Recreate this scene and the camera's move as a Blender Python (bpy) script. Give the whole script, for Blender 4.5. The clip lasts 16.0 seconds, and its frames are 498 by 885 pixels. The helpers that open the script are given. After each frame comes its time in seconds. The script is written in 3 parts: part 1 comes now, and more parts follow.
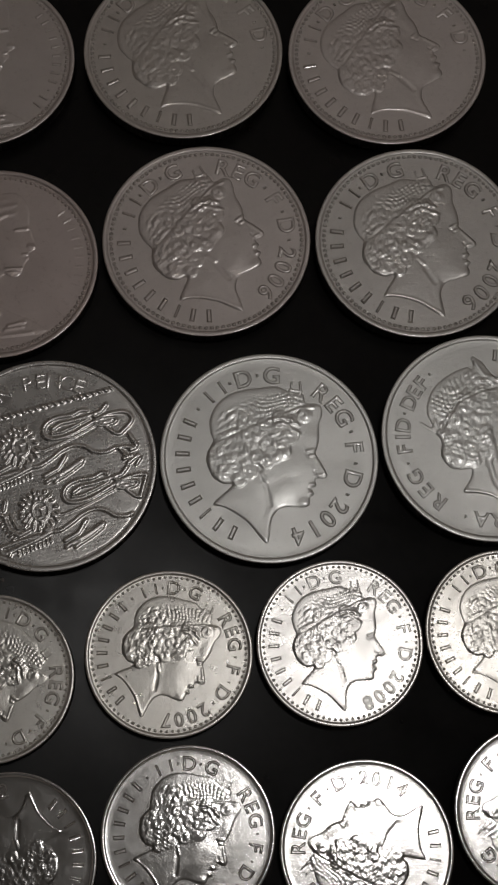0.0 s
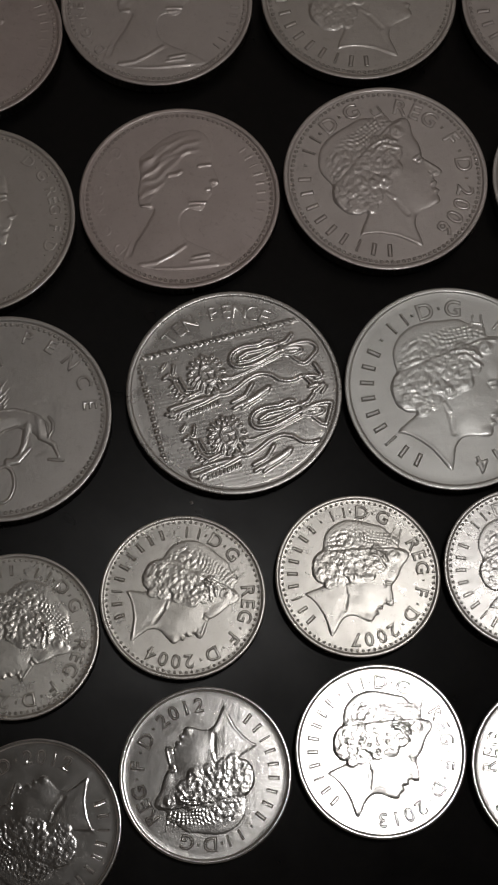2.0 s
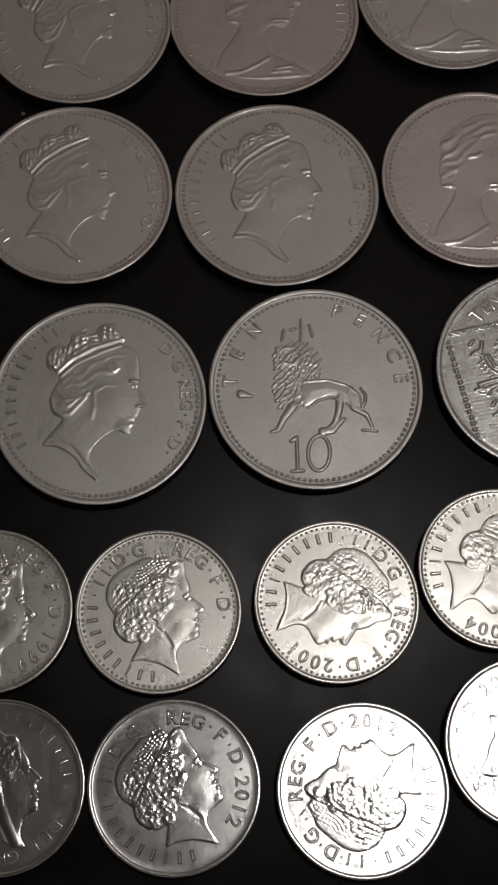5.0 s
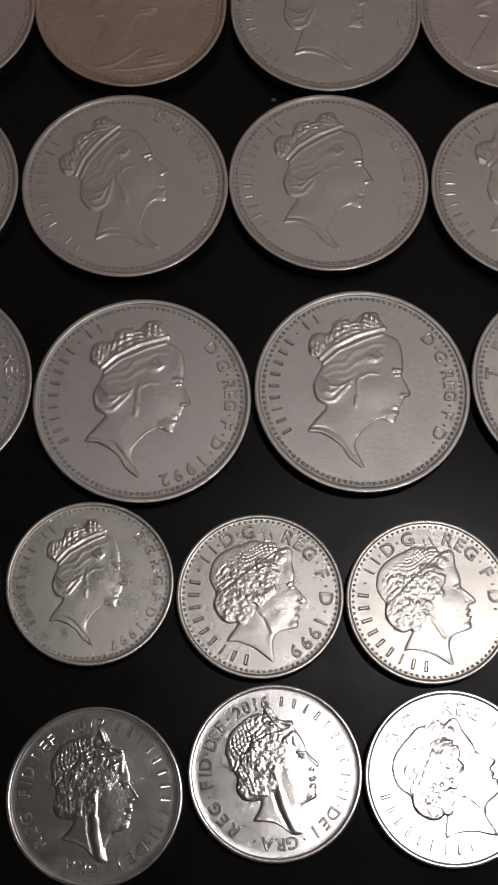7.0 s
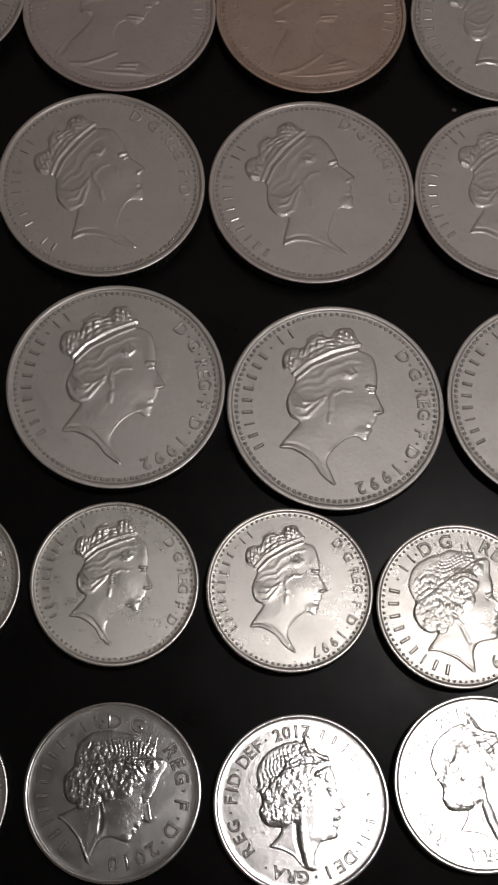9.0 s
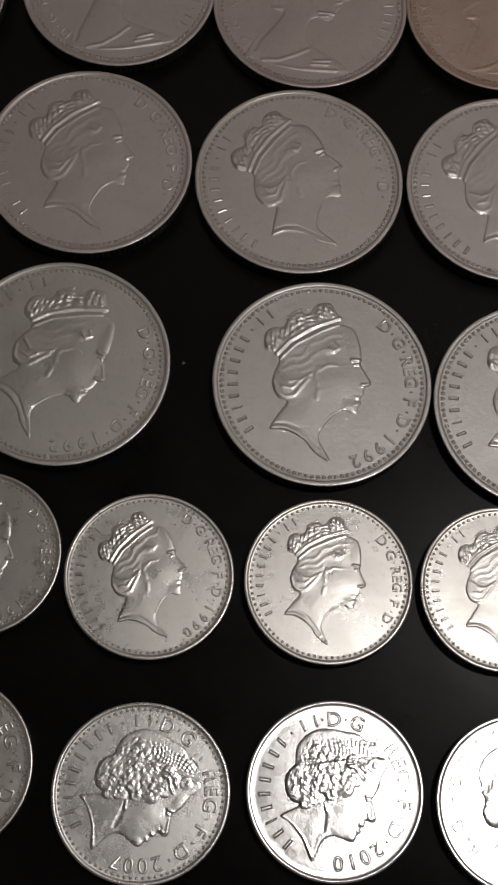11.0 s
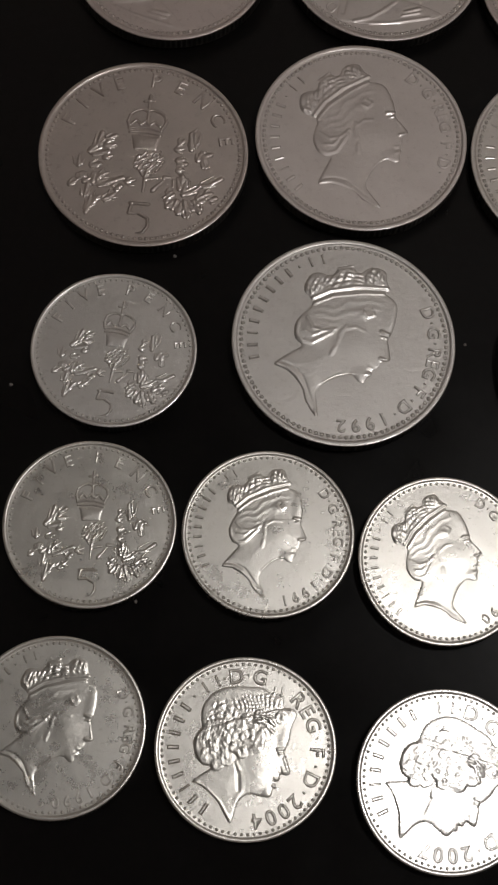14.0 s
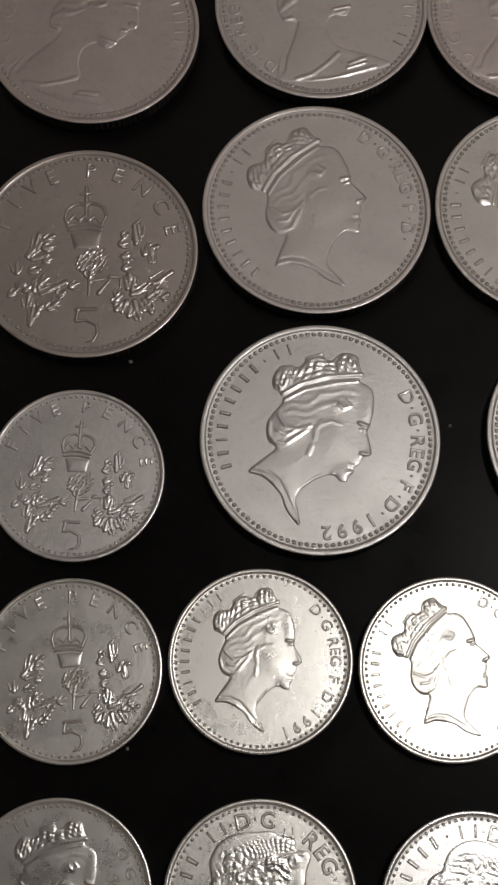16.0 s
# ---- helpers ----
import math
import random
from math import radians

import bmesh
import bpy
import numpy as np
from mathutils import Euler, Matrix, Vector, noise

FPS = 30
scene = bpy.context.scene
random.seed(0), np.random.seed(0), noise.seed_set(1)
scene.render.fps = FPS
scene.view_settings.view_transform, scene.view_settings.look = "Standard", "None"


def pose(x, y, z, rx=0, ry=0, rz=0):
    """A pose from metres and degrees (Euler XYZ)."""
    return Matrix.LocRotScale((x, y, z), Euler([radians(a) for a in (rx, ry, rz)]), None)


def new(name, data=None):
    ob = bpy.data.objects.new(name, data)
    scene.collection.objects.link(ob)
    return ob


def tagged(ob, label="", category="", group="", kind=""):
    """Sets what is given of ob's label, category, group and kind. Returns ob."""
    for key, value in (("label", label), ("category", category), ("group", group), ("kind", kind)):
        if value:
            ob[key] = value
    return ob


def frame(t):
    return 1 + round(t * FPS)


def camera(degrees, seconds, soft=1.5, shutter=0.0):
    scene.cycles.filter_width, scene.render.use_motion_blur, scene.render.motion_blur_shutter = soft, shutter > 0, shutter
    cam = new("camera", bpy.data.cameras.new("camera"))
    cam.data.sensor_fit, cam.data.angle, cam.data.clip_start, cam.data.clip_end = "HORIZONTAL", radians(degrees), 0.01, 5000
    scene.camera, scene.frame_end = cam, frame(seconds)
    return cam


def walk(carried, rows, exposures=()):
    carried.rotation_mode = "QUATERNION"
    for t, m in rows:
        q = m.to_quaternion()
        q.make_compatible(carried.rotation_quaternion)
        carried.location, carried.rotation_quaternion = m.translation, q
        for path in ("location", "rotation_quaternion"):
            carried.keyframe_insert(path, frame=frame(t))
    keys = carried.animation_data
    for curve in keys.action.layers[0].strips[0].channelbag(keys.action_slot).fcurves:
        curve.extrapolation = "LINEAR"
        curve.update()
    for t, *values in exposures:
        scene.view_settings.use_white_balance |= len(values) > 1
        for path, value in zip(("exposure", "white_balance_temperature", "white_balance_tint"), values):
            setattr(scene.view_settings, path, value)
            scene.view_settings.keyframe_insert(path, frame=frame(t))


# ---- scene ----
# ---- camera and its way over the coins ----
cam = camera(20.66, 16.0, soft=2.1)
ROWS = [
    (0.0, pose(0.00000, -0.00000, 0.14801, 17.47, -1.47, -3.35)),
    (0.5, pose(-0.00435, -0.00336, 0.14729, 17.69, -0.60, -3.36)),
    (1.0, pose(-0.00905, -0.00627, 0.14604, 17.70, -0.54, -2.93)),
    (1.5, pose(-0.01221, -0.00748, 0.14620, 17.58, -0.26, -2.57)),
    (2.0, pose(-0.01795, -0.00897, 0.14737, 17.97, -0.53, -2.25)),
    (2.5, pose(-0.02355, -0.01030, 0.14827, 18.29, -0.17, -1.79)),
    (3.0, pose(-0.02771, -0.01240, 0.14714, 18.81, -0.24, -1.52)),
    (3.5, pose(-0.03382, -0.01219, 0.14727, 18.55, -0.48, -1.01)),
    (4.0, pose(-0.03720, -0.01257, 0.14721, 18.59, -0.70, -0.78)),
    (4.2, pose(-0.04028, -0.01230, 0.14744, 18.56, -0.63, -0.73)),
    (6.3, pose(-0.06764, -0.01768, 0.14558, 19.09, -1.03, 0.43)),
    (6.5, pose(-0.07037, -0.01780, 0.14486, 19.07, -1.15, 0.56)),
    (7.0, pose(-0.08207, -0.01590, 0.14550, 19.03, -1.38, 1.25)),
    (7.5, pose(-0.08834, -0.01623, 0.14496, 19.46, -1.83, 1.40)),
    (8.0, pose(-0.09286, -0.01657, 0.14478, 19.43, -2.15, 1.64)),
    (8.5, pose(-0.09865, -0.01650, 0.14496, 19.33, -2.32, 1.94)),
    (9.0, pose(-0.10630, -0.01627, 0.14457, 19.20, -2.71, 2.11)),
    (9.5, pose(-0.11386, -0.01594, 0.14416, 19.27, -2.71, 2.15)),
    (9.7, pose(-0.11660, -0.01587, 0.14372, 19.37, -2.70, 2.11)),
    (11.8, pose(-0.13559, -0.01815, 0.14178, 18.98, -1.79, 3.82)),
    (12.0, pose(-0.13896, -0.01789, 0.14084, 18.79, -1.97, 4.11)),
    (12.5, pose(-0.14600, -0.01799, 0.13982, 18.73, -2.70, 4.61)),
    (13.0, pose(-0.15388, -0.01865, 0.14035, 18.94, -2.78, 5.04)),
    (13.5, pose(-0.15658, -0.01923, 0.13890, 18.88, -2.65, 5.15)),
    (14.0, pose(-0.15694, -0.01933, 0.13864, 18.91, -2.11, 4.00)),
    (14.5, pose(-0.15711, -0.01721, 0.13704, 18.72, -1.65, 1.49)),
    (15.0, pose(-0.16217, -0.01261, 0.13611, 18.06, -1.93, -0.24)),
    (15.5, pose(-0.15960, -0.00608, 0.13510, 17.26, -1.36, -1.72)),
    (16.0, pose(-0.15497, 0.00049, 0.13462, 16.62, -0.34, -1.80)),
]
walk(cam, ROWS, exposures=[(0.0, 0.24, 6500, 10.0), (1.5, 0.37, 6500, 10.0), (4.2, 0.64, 6500, 10.0), (6.5, 0.88, 6500, 13.0), (8.5, 0.96, 6500, 14.0), (9.5, 0.91, 6500, 12.0),
                            (12.5, 1.22, 6500, 11.0), (14.5, 1.28, 6500, 10.0), (16.0, 1.25, 6500, 10.0)])

# ---- light: one ceiling lamp in a dim, closed room ----
world = bpy.data.worlds.new("world")
scene.world = world
world.use_nodes = True
world.node_tree.nodes["Background"].inputs[0].default_value = (0.9, 0.85, 0.8, 1)
world.node_tree.nodes["Background"].inputs[1].default_value = 0.0
LAMP = (0.275, 0.215, 1.95)
LAMP_RADIUS = 0.088
LAMP_STRENGTH = 26.0


# ---- materials ----
def nodes_of(name):
    m = bpy.data.materials.new(name)
    m.use_nodes = True
    t = m.node_tree
    return m, t, t.nodes["Principled BSDF"]


def noise_node(t, vec, scale, detail=3.0, rough=0.55):
    n = t.nodes.new("ShaderNodeTexNoise")
    n.inputs["Scale"].default_value = scale
    n.inputs["Detail"].default_value = detail
    n.inputs["Roughness"].default_value = rough
    t.links.new(vec, n.inputs["Vector"])
    return n.outputs["Fac"]


def ramp(t, fac, lo, hi, out_lo, out_hi):
    n = t.nodes.new("ShaderNodeMapRange")
    n.inputs[1].default_value, n.inputs[2].default_value = lo, hi
    n.inputs[3].default_value, n.inputs[4].default_value = out_lo, out_hi
    t.links.new(fac, n.inputs[0])
    return n.outputs[0]


def mix_colour(t, fac, a, b):
    n = t.nodes.new("ShaderNodeMix")
    n.data_type = "RGBA"
    for socket, value in ((n.inputs[6], a), (n.inputs[7], b)):
        if isinstance(value, tuple):
            socket.default_value = (*value, 1)
        else:
            t.links.new(value, socket)
    t.links.new(fac, n.inputs[0])
    return n.outputs[2]


def maths(t, op, a, b):
    n = t.nodes.new("ShaderNodeMath")
    n.operation = op
    for socket, value in ((n.inputs[0], a), (n.inputs[1], b)):
        if isinstance(value, (int, float)):
            socket.default_value = value
        else:
            t.links.new(value, socket)
    return n.outputs[0]


def scratches(t, pos, angle, low):
    """Fine hairlines across the metal, a few millimetres long."""
    m = t.nodes.new("ShaderNodeMapping")
    m.inputs["Rotation"].default_value = (0, 0, radians(angle))
    m.inputs["Scale"].default_value = (260, 5200, 400)
    t.links.new(pos, m.inputs["Vector"])
    return ramp(t, noise_node(t, m.outputs[0], 1.0, 2.0), low, low + 0.1, 0.0, 1.0)


def coin_metal(name, fresh, toned, rough_lo, rough_hi, tone=0.5, nicks=1.0, handled=0.0):
    """Struck metal with stains, rubbed patches and hairlines; handled: a thin skin of grease and polish that glints on the relief."""
    m, t, p = nodes_of(name)
    p.inputs["Coat Weight"].default_value, p.inputs["Coat Roughness"].default_value, p.inputs["Coat IOR"].default_value = handled, 0.14, 1.9
    pos = t.nodes.new("ShaderNodeNewGeometry").outputs["Position"]
    rnd = t.nodes.new("ShaderNodeObjectInfo").outputs["Random"]
    stain = noise_node(t, pos, 190.0, 4.0, 0.6)
    grain = noise_node(t, pos, 6000.0, 4.0, 0.65)
    fac = maths(t, "ADD", ramp(t, stain, 0.35, 0.7, 0.0, 0.75), maths(t, "MULTIPLY", grain, 0.3))
    spots = ramp(t, noise_node(t, pos, 1500.0, 5.0, 0.7), 0.56, 0.68, 0.0, 0.9)
    fac = maths(t, "MULTIPLY", maths(t, "ADD", fac, spots), tone)
    p.inputs["Metallic"].default_value = 1.0
    t.links.new(mix_colour(t, fac, fresh, toned), p.inputs["Base Color"])
    rubbed = noise_node(t, pos, 620.0, 4.0, 0.6)
    r = ramp(t, maths(t, "ADD", maths(t, "ADD", maths(t, "MULTIPLY", stain, 0.4), maths(t, "MULTIPLY", rubbed, 0.4)), maths(t, "MULTIPLY", grain, 0.2)),
             0.38, 0.62, rough_lo - 0.015, rough_hi + 0.015)
    t.links.new(r, p.inputs["Roughness"])
    lines = maths(t, "ADD", scratches(t, pos, 24, 0.68), scratches(t, pos, -52, 0.69))
    lines = maths(t, "ADD", lines, scratches(t, pos, 78, 0.70))
    dents = ramp(t, noise_node(t, pos, 1700.0, 2.0), 0.3, 0.7, 0.0, 1.0)
    height = maths(t, "SUBTRACT", maths(t, "ADD", maths(t, "MULTIPLY", grain, 0.9), maths(t, "MULTIPLY", dents, 0.5)),
                   maths(t, "MULTIPLY", lines, 0.45))
    b = t.nodes.new("ShaderNodeBump")
    b.inputs["Strength"].default_value = 0.35 * nicks
    b.inputs["Distance"].default_value = 0.00003
    t.links.new(height, b.inputs["Height"])
    t.links.new(b.outputs[0], p.inputs["Normal"])
    return m


BROWN = coin_metal("toned_brown_cupronickel", (0.60, 0.46, 0.38), (0.44, 0.31, 0.24), 0.38, 0.48, 0.6, 1.0, 0.5)
WARM = coin_metal("worn_warm_cupronickel", (0.65, 0.59, 0.565), (0.53, 0.47, 0.445), 0.38, 0.48, 0.55, 1.0, 0.8)
GREY = coin_metal("worn_grey_cupronickel", (0.69, 0.66, 0.635), (0.55, 0.52, 0.49), 0.32, 0.42, 0.55, 1.35, 0.8)
BRIGHT = coin_metal("handled_cupronickel", (0.73, 0.705, 0.665), (0.54, 0.51, 0.46), 0.265, 0.335, 0.42, 0.65)
PINK = coin_metal("toned_pinkish_cupronickel", (0.64, 0.555, 0.53), (0.50, 0.42, 0.395), 0.38, 0.48, 0.6, 1.0, 0.7)
OLIVE = coin_metal("dull_olive_cupronickel", (0.625, 0.58, 0.545), (0.505, 0.46, 0.425), 0.37, 0.47, 0.6, 1.2, 0.8)
STRUCK = coin_metal("crisp_cupronickel", (0.72, 0.70, 0.68), (0.63, 0.61, 0.585), 0.255, 0.315, 0.4, 0.6)
SATIN = coin_metal("satin_plated_steel", (0.78, 0.775, 0.75), (0.66, 0.655, 0.63), 0.37, 0.45, 0.4, 0.8, 0.8)
DULLED = coin_metal("darkened_cupronickel", (0.56, 0.49, 0.455), (0.43, 0.365, 0.335), 0.33, 0.41, 0.6, 1.0, 0.9)
# Edge metal coloured dark to stand in for the black tabletop mirrored in it.
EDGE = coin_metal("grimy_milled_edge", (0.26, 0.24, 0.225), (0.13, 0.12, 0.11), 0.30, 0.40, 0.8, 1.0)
PLATE = coin_metal("nickel_plated_steel", (0.74, 0.73, 0.72), (0.62, 0.61, 0.60), 0.138, 0.185, 0.45, 0.6)


def surface(name, colour, other, rough, scale, bump=0.0, spec=0.5):
    m, t, p = nodes_of(name)
    pos = t.nodes.new("ShaderNodeNewGeometry").outputs["Position"]
    n = noise_node(t, pos, scale, 4.0)
    t.links.new(mix_colour(t, ramp(t, n, 0.35, 0.65, 0, 1), colour, other), p.inputs["Base Color"])
    t.links.new(ramp(t, noise_node(t, pos, scale * 0.2, 2.0), 0.3, 0.7, rough - 0.05, rough + 0.05), p.inputs["Roughness"])
    p.inputs["Specular IOR Level"].default_value = spec
    if bump:
        b = t.nodes.new("ShaderNodeBump")
        b.inputs["Strength"].default_value, b.inputs["Distance"].default_value = bump, 0.00005
        t.links.new(n, b.inputs["Height"])
        t.links.new(b.outputs[0], p.inputs["Normal"])
    return m


BLACK = surface("satin_black_lacquer", (0.0035, 0.003, 0.003), (0.006, 0.005, 0.005), 0.32, 900.0, 0.1, 0.22)
PLASTER = surface("beige_wall_paint", (0.80, 0.75, 0.71), (0.76, 0.71, 0.67), 0.8, 6.0)
WHITE = surface("grey_ceiling_paint", (0.30, 0.29, 0.27), (0.26, 0.25, 0.23), 0.85, 5.0)
BOARDS = surface("brown_floor", (0.3, 0.22, 0.16), (0.36, 0.27, 0.2), 0.5, 8.0)
DUST = surface("grey_dust", (0.35, 0.32, 0.30), (0.2, 0.18, 0.17), 0.9, 4000.0)
BRASS = surface("white_enamel", (0.7, 0.7, 0.68), (0.66, 0.66, 0.64), 0.4, 20.0)
GLOW, _t, _p = nodes_of("lit_opal_glass")
_p.inputs["Base Color"].default_value = (0.9, 0.88, 0.84, 1)
_p.inputs["Emission Color"].default_value = (1.0, 0.975, 0.95, 1)
_p.inputs["Emission Strength"].default_value = LAMP_STRENGTH


# ---- building helpers ----
def mesh_of(name, bm, material, smooth=True):
    me = bpy.data.meshes.new(name)
    bm.normal_update()
    bm.to_mesh(me)
    bm.free()
    me.materials.append(material)
    if smooth:
        me.polygons.foreach_set("use_smooth", [True] * len(me.polygons))
    return me


def part(name, bm, material, parent, label=""):
    ob = new(name, mesh_of(name, bm, material))
    ob.parent = parent
    return tagged(ob, label)


def box(bm, x0, y0, z0, x1, y1, z1):
    m = Matrix.Translation(((x0 + x1) / 2, (y0 + y1) / 2, (z0 + z1) / 2)) @ Matrix.Diagonal((x1 - x0, y1 - y0, z1 - z0, 1))
    bmesh.ops.create_cube(bm, size=1, matrix=m)


def lathe(bm, profile, steps, wobble=None):
    """Turns (radius, z) pairs round the z axis; a radius of 0 closes the form."""
    rings = []
    for r, z in profile:
        if r == 0:
            rings.append([bm.verts.new((0, 0, z))])
        else:
            ring = []
            for k in range(steps):
                a = 2 * math.pi * k / steps
                q = r + (wobble(k, r, z) if wobble else 0)
                ring.append(bm.verts.new((q * math.cos(a), q * math.sin(a), z)))
            rings.append(ring)
    for a, b in zip(rings, rings[1:]):
        for k in range(steps):
            n = (k + 1) % steps
            if len(a) == 1:
                bm.faces.new((a[0], b[n], b[k]))
            elif len(b) == 1:
                bm.faces.new((a[k], a[n], b[0]))
            else:
                bm.faces.new((a[k], a[n], b[n], b[k]))


# ---- the room ----
def slab(name, x0, y0, z0, x1, y1, z1, material):
    bm = bmesh.new()
    box(bm, x0, y0, z0, x1, y1, z1)
    ob = new(name, mesh_of(name, bm, material, False))
    return tagged(ob, kind="structure")


slab("floor", -1.5, -1.1, -0.80, 1.6, 1.1, -0.75, BOARDS)
slab("ceiling", -1.5, -1.1, 2.02, 1.6, 1.1, 2.12, WHITE)
slab("wall_north", -1.4, 1.0, -0.75, 1.5, 1.1, 2.02, PLASTER)
slab("wall_south", -1.4, -1.1, -0.75, 1.5, -1.0, 2.02, PLASTER)
slab("wall_west", -1.5, -1.1, -0.75, -1.4, 1.1, 2.02, PLASTER)
slab("wall_east", 1.5, -1.1, -0.75, 1.6, 1.1, 2.02, PLASTER)


def make_table():
    table = tagged(new("table"), "satin black lacquered table under rows of coins", "table")
    table.location = (-0.07, 0.04, -0.75)
    bm = bmesh.new()
    box(bm, -0.6, -0.4, 0.725, 0.6, 0.4, 0.75)
    bmesh.ops.bevel(bm, geom=bm.edges[:], offset=0.003, segments=3, affect="EDGES")
    part("tabletop", bm, BLACK, table)
    for sx in (-1, 1):
        for sy in (-1, 1):
            bm = bmesh.new()
            box(bm, sx * 0.55 - 0.025, sy * 0.35 - 0.025, 0.0, sx * 0.55 + 0.025, sy * 0.35 + 0.025, 0.725)
            bmesh.ops.bevel(bm, geom=bm.edges[:], offset=0.003, segments=2, affect="EDGES")
            part("leg", bm, BLACK, table)
    return table


def make_lamp():
    lamp = tagged(new("ceiling_lamp"), "lit round opal glass lamp on the ceiling", "lamp")
    lamp.location = LAMP
    bm = bmesh.new()
    lathe(bm, [(0, -0.035), (LAMP_RADIUS * 0.5, -0.033), (LAMP_RADIUS * 0.85, -0.02), (LAMP_RADIUS, 0.0), (LAMP_RADIUS, 0.03)], 48)
    part("shade", bm, GLOW, lamp, "glowing opal glass shade")
    bm = bmesh.new()
    lathe(bm, [(LAMP_RADIUS + 0.002, 0.025), (LAMP_RADIUS + 0.012, 0.03), (LAMP_RADIUS + 0.012, 0.0695), (0, 0.0695)], 48)
    part("mount", bm, BRASS, lamp)
    return lamp


make_table()
make_lamp()

# ---- coins: three sizes, in metres (radius, thickness) ----
SIZES = {"ten": (0.01225, 0.00185), "old_five": (0.01196, 0.0018), "five": (0.0090, 0.00175)}
RIM, DEPTH = 0.955, 0.0001


def face_mesh(size, material):
    """The struck field, very slightly hollow."""
    r, t = SIZES[size]
    top = t - DEPTH
    bm = bmesh.new()
    lathe(bm, [(r * RIM - 0.0001, top + 0.00001), (r * RIM - 0.0002, top), (r * 0.88, top), (r * 0.7, top - 0.000001), (r * 0.4, top - 0.000003), (0, top - 0.000004)], 140)
    return mesh_of("face", bm, material)


def rim_mesh(size, material):
    """The raised rim with its worn outer corner."""
    r, t = SIZES[size]
    top = t - DEPTH
    dent = lambda k, q, z: 0.000012 * noise.noise(Vector((math.cos(k * math.tau / 280) * 7, math.sin(k * math.tau / 280) * 7, q * 900)))
    bm = bmesh.new()
    lathe(bm, [(r, t - 0.00018), (r - 0.00001, t - 0.00008), (r - 0.00004, t - 0.00003), (r - 0.00009, t - 0.00001), (r - 0.00018, t), (r * RIM + 0.00012, t),
               (r * RIM + 0.00003, t - 0.00002), (r * RIM - 0.0001, top + 0.00001)], 280, dent)
    return mesh_of("rim", bm, material)


def edge_mesh(size, material):
    """The milled edge: upright grooves all round, and the hidden reverse."""
    r, t = SIZES[size]
    mill = lambda k, q, z: (0.0 if k % 4 < 2 else -0.00011) if 0.00012 < z else 0.0
    bm = bmesh.new()
    lathe(bm, [(0, 0.0), (r - 0.0002, 0.0), (r - 0.00004, 0.00008), (r, 0.00022), (r, t - 0.00018)], 480, mill)
    return mesh_of("milled_edge", bm, material, False)


def bead_mesh(size, material, count, radius=0.915):
    """The ring of small beads inside the rim."""
    r, t = SIZES[size]
    verts, faces = [], []
    b = r * 0.0205
    for k in range(count):
        a = 2 * math.pi * k / count
        cx, cy, z = r * radius * math.cos(a), r * radius * math.sin(a), t - DEPTH - 0.00001
        o = len(verts)
        for q, h in ((1.0, 0.0), (0.75, 0.65)):
            verts += [(cx + b * q * math.cos(w * math.pi / 4), cy + b * q * math.sin(w * math.pi / 4), z + b * h * 0.48) for w in range(8)]
        verts.append((cx, cy, z + b * 0.46))
        for w in range(8):
            n = (w + 1) % 8
            faces += [(o + w, o + n, o + 8 + n, o + 8 + w), (o + 8 + w, o + 8 + n, o + 16)]
    me = bpy.data.meshes.new("beaded_border")
    me.from_pydata(verts, [], faces)
    me.materials.append(material)
    me.polygons.foreach_set("use_smooth", [True] * len(faces))
    return me


# ---- raised designs, drawn in units of the coin's radius ----
def smooth_outline(points, steps=8):
    """A closed flowing line through a few design points."""
    p = np.array(points, float)
    out = []
    for i in range(len(p)):
        a, b, c, d = p[i - 1], p[i], p[(i + 1) % len(p)], p[(i + 2) % len(p)]
        for k in range(steps):
            s = k / steps
            out.append(0.5 * (2 * b + (c - a) * s + (2 * a - 5 * b + 4 * c - d) * s * s + (3 * b - a - 3 * c + d) * s ** 3))
    return np.array(out)


def to_line(x, y, line, closed=True):
    """Distance of grid points from a line, and which lie inside it."""
    best = np.full(x.shape, 9.0)
    inside = np.zeros(x.shape, bool)
    ends = range(len(line)) if closed else range(1, len(line))
    for i in ends:
        (ax, ay), (bx, by) = line[i - 1], line[i]
        dx, dy = bx - ax, by - ay
        s = np.clip(((x - ax) * dx + (y - ay) * dy) / max(dx * dx + dy * dy, 1e-12), 0, 1)
        best = np.minimum(best, np.hypot(x - ax - s * dx, y - ay - s * dy))
        if closed:
            cross = (ay > y) != (by > y)
            inside ^= cross & (x < (bx - ax) * (y - ay) / (by - ay if by != ay else 1e-12) + ax)
    return best, inside


def bump_at(x, y, cx, cy, rx, ry, turn=0.0):
    c, s = math.cos(radians(turn)), math.sin(radians(turn))
    u, v = ((x - cx) * c + (y - cy) * s) / rx, ((y - cy) * c - (x - cx) * s) / ry
    return np.clip(1 - u * u - v * v, 0, None) ** 0.5


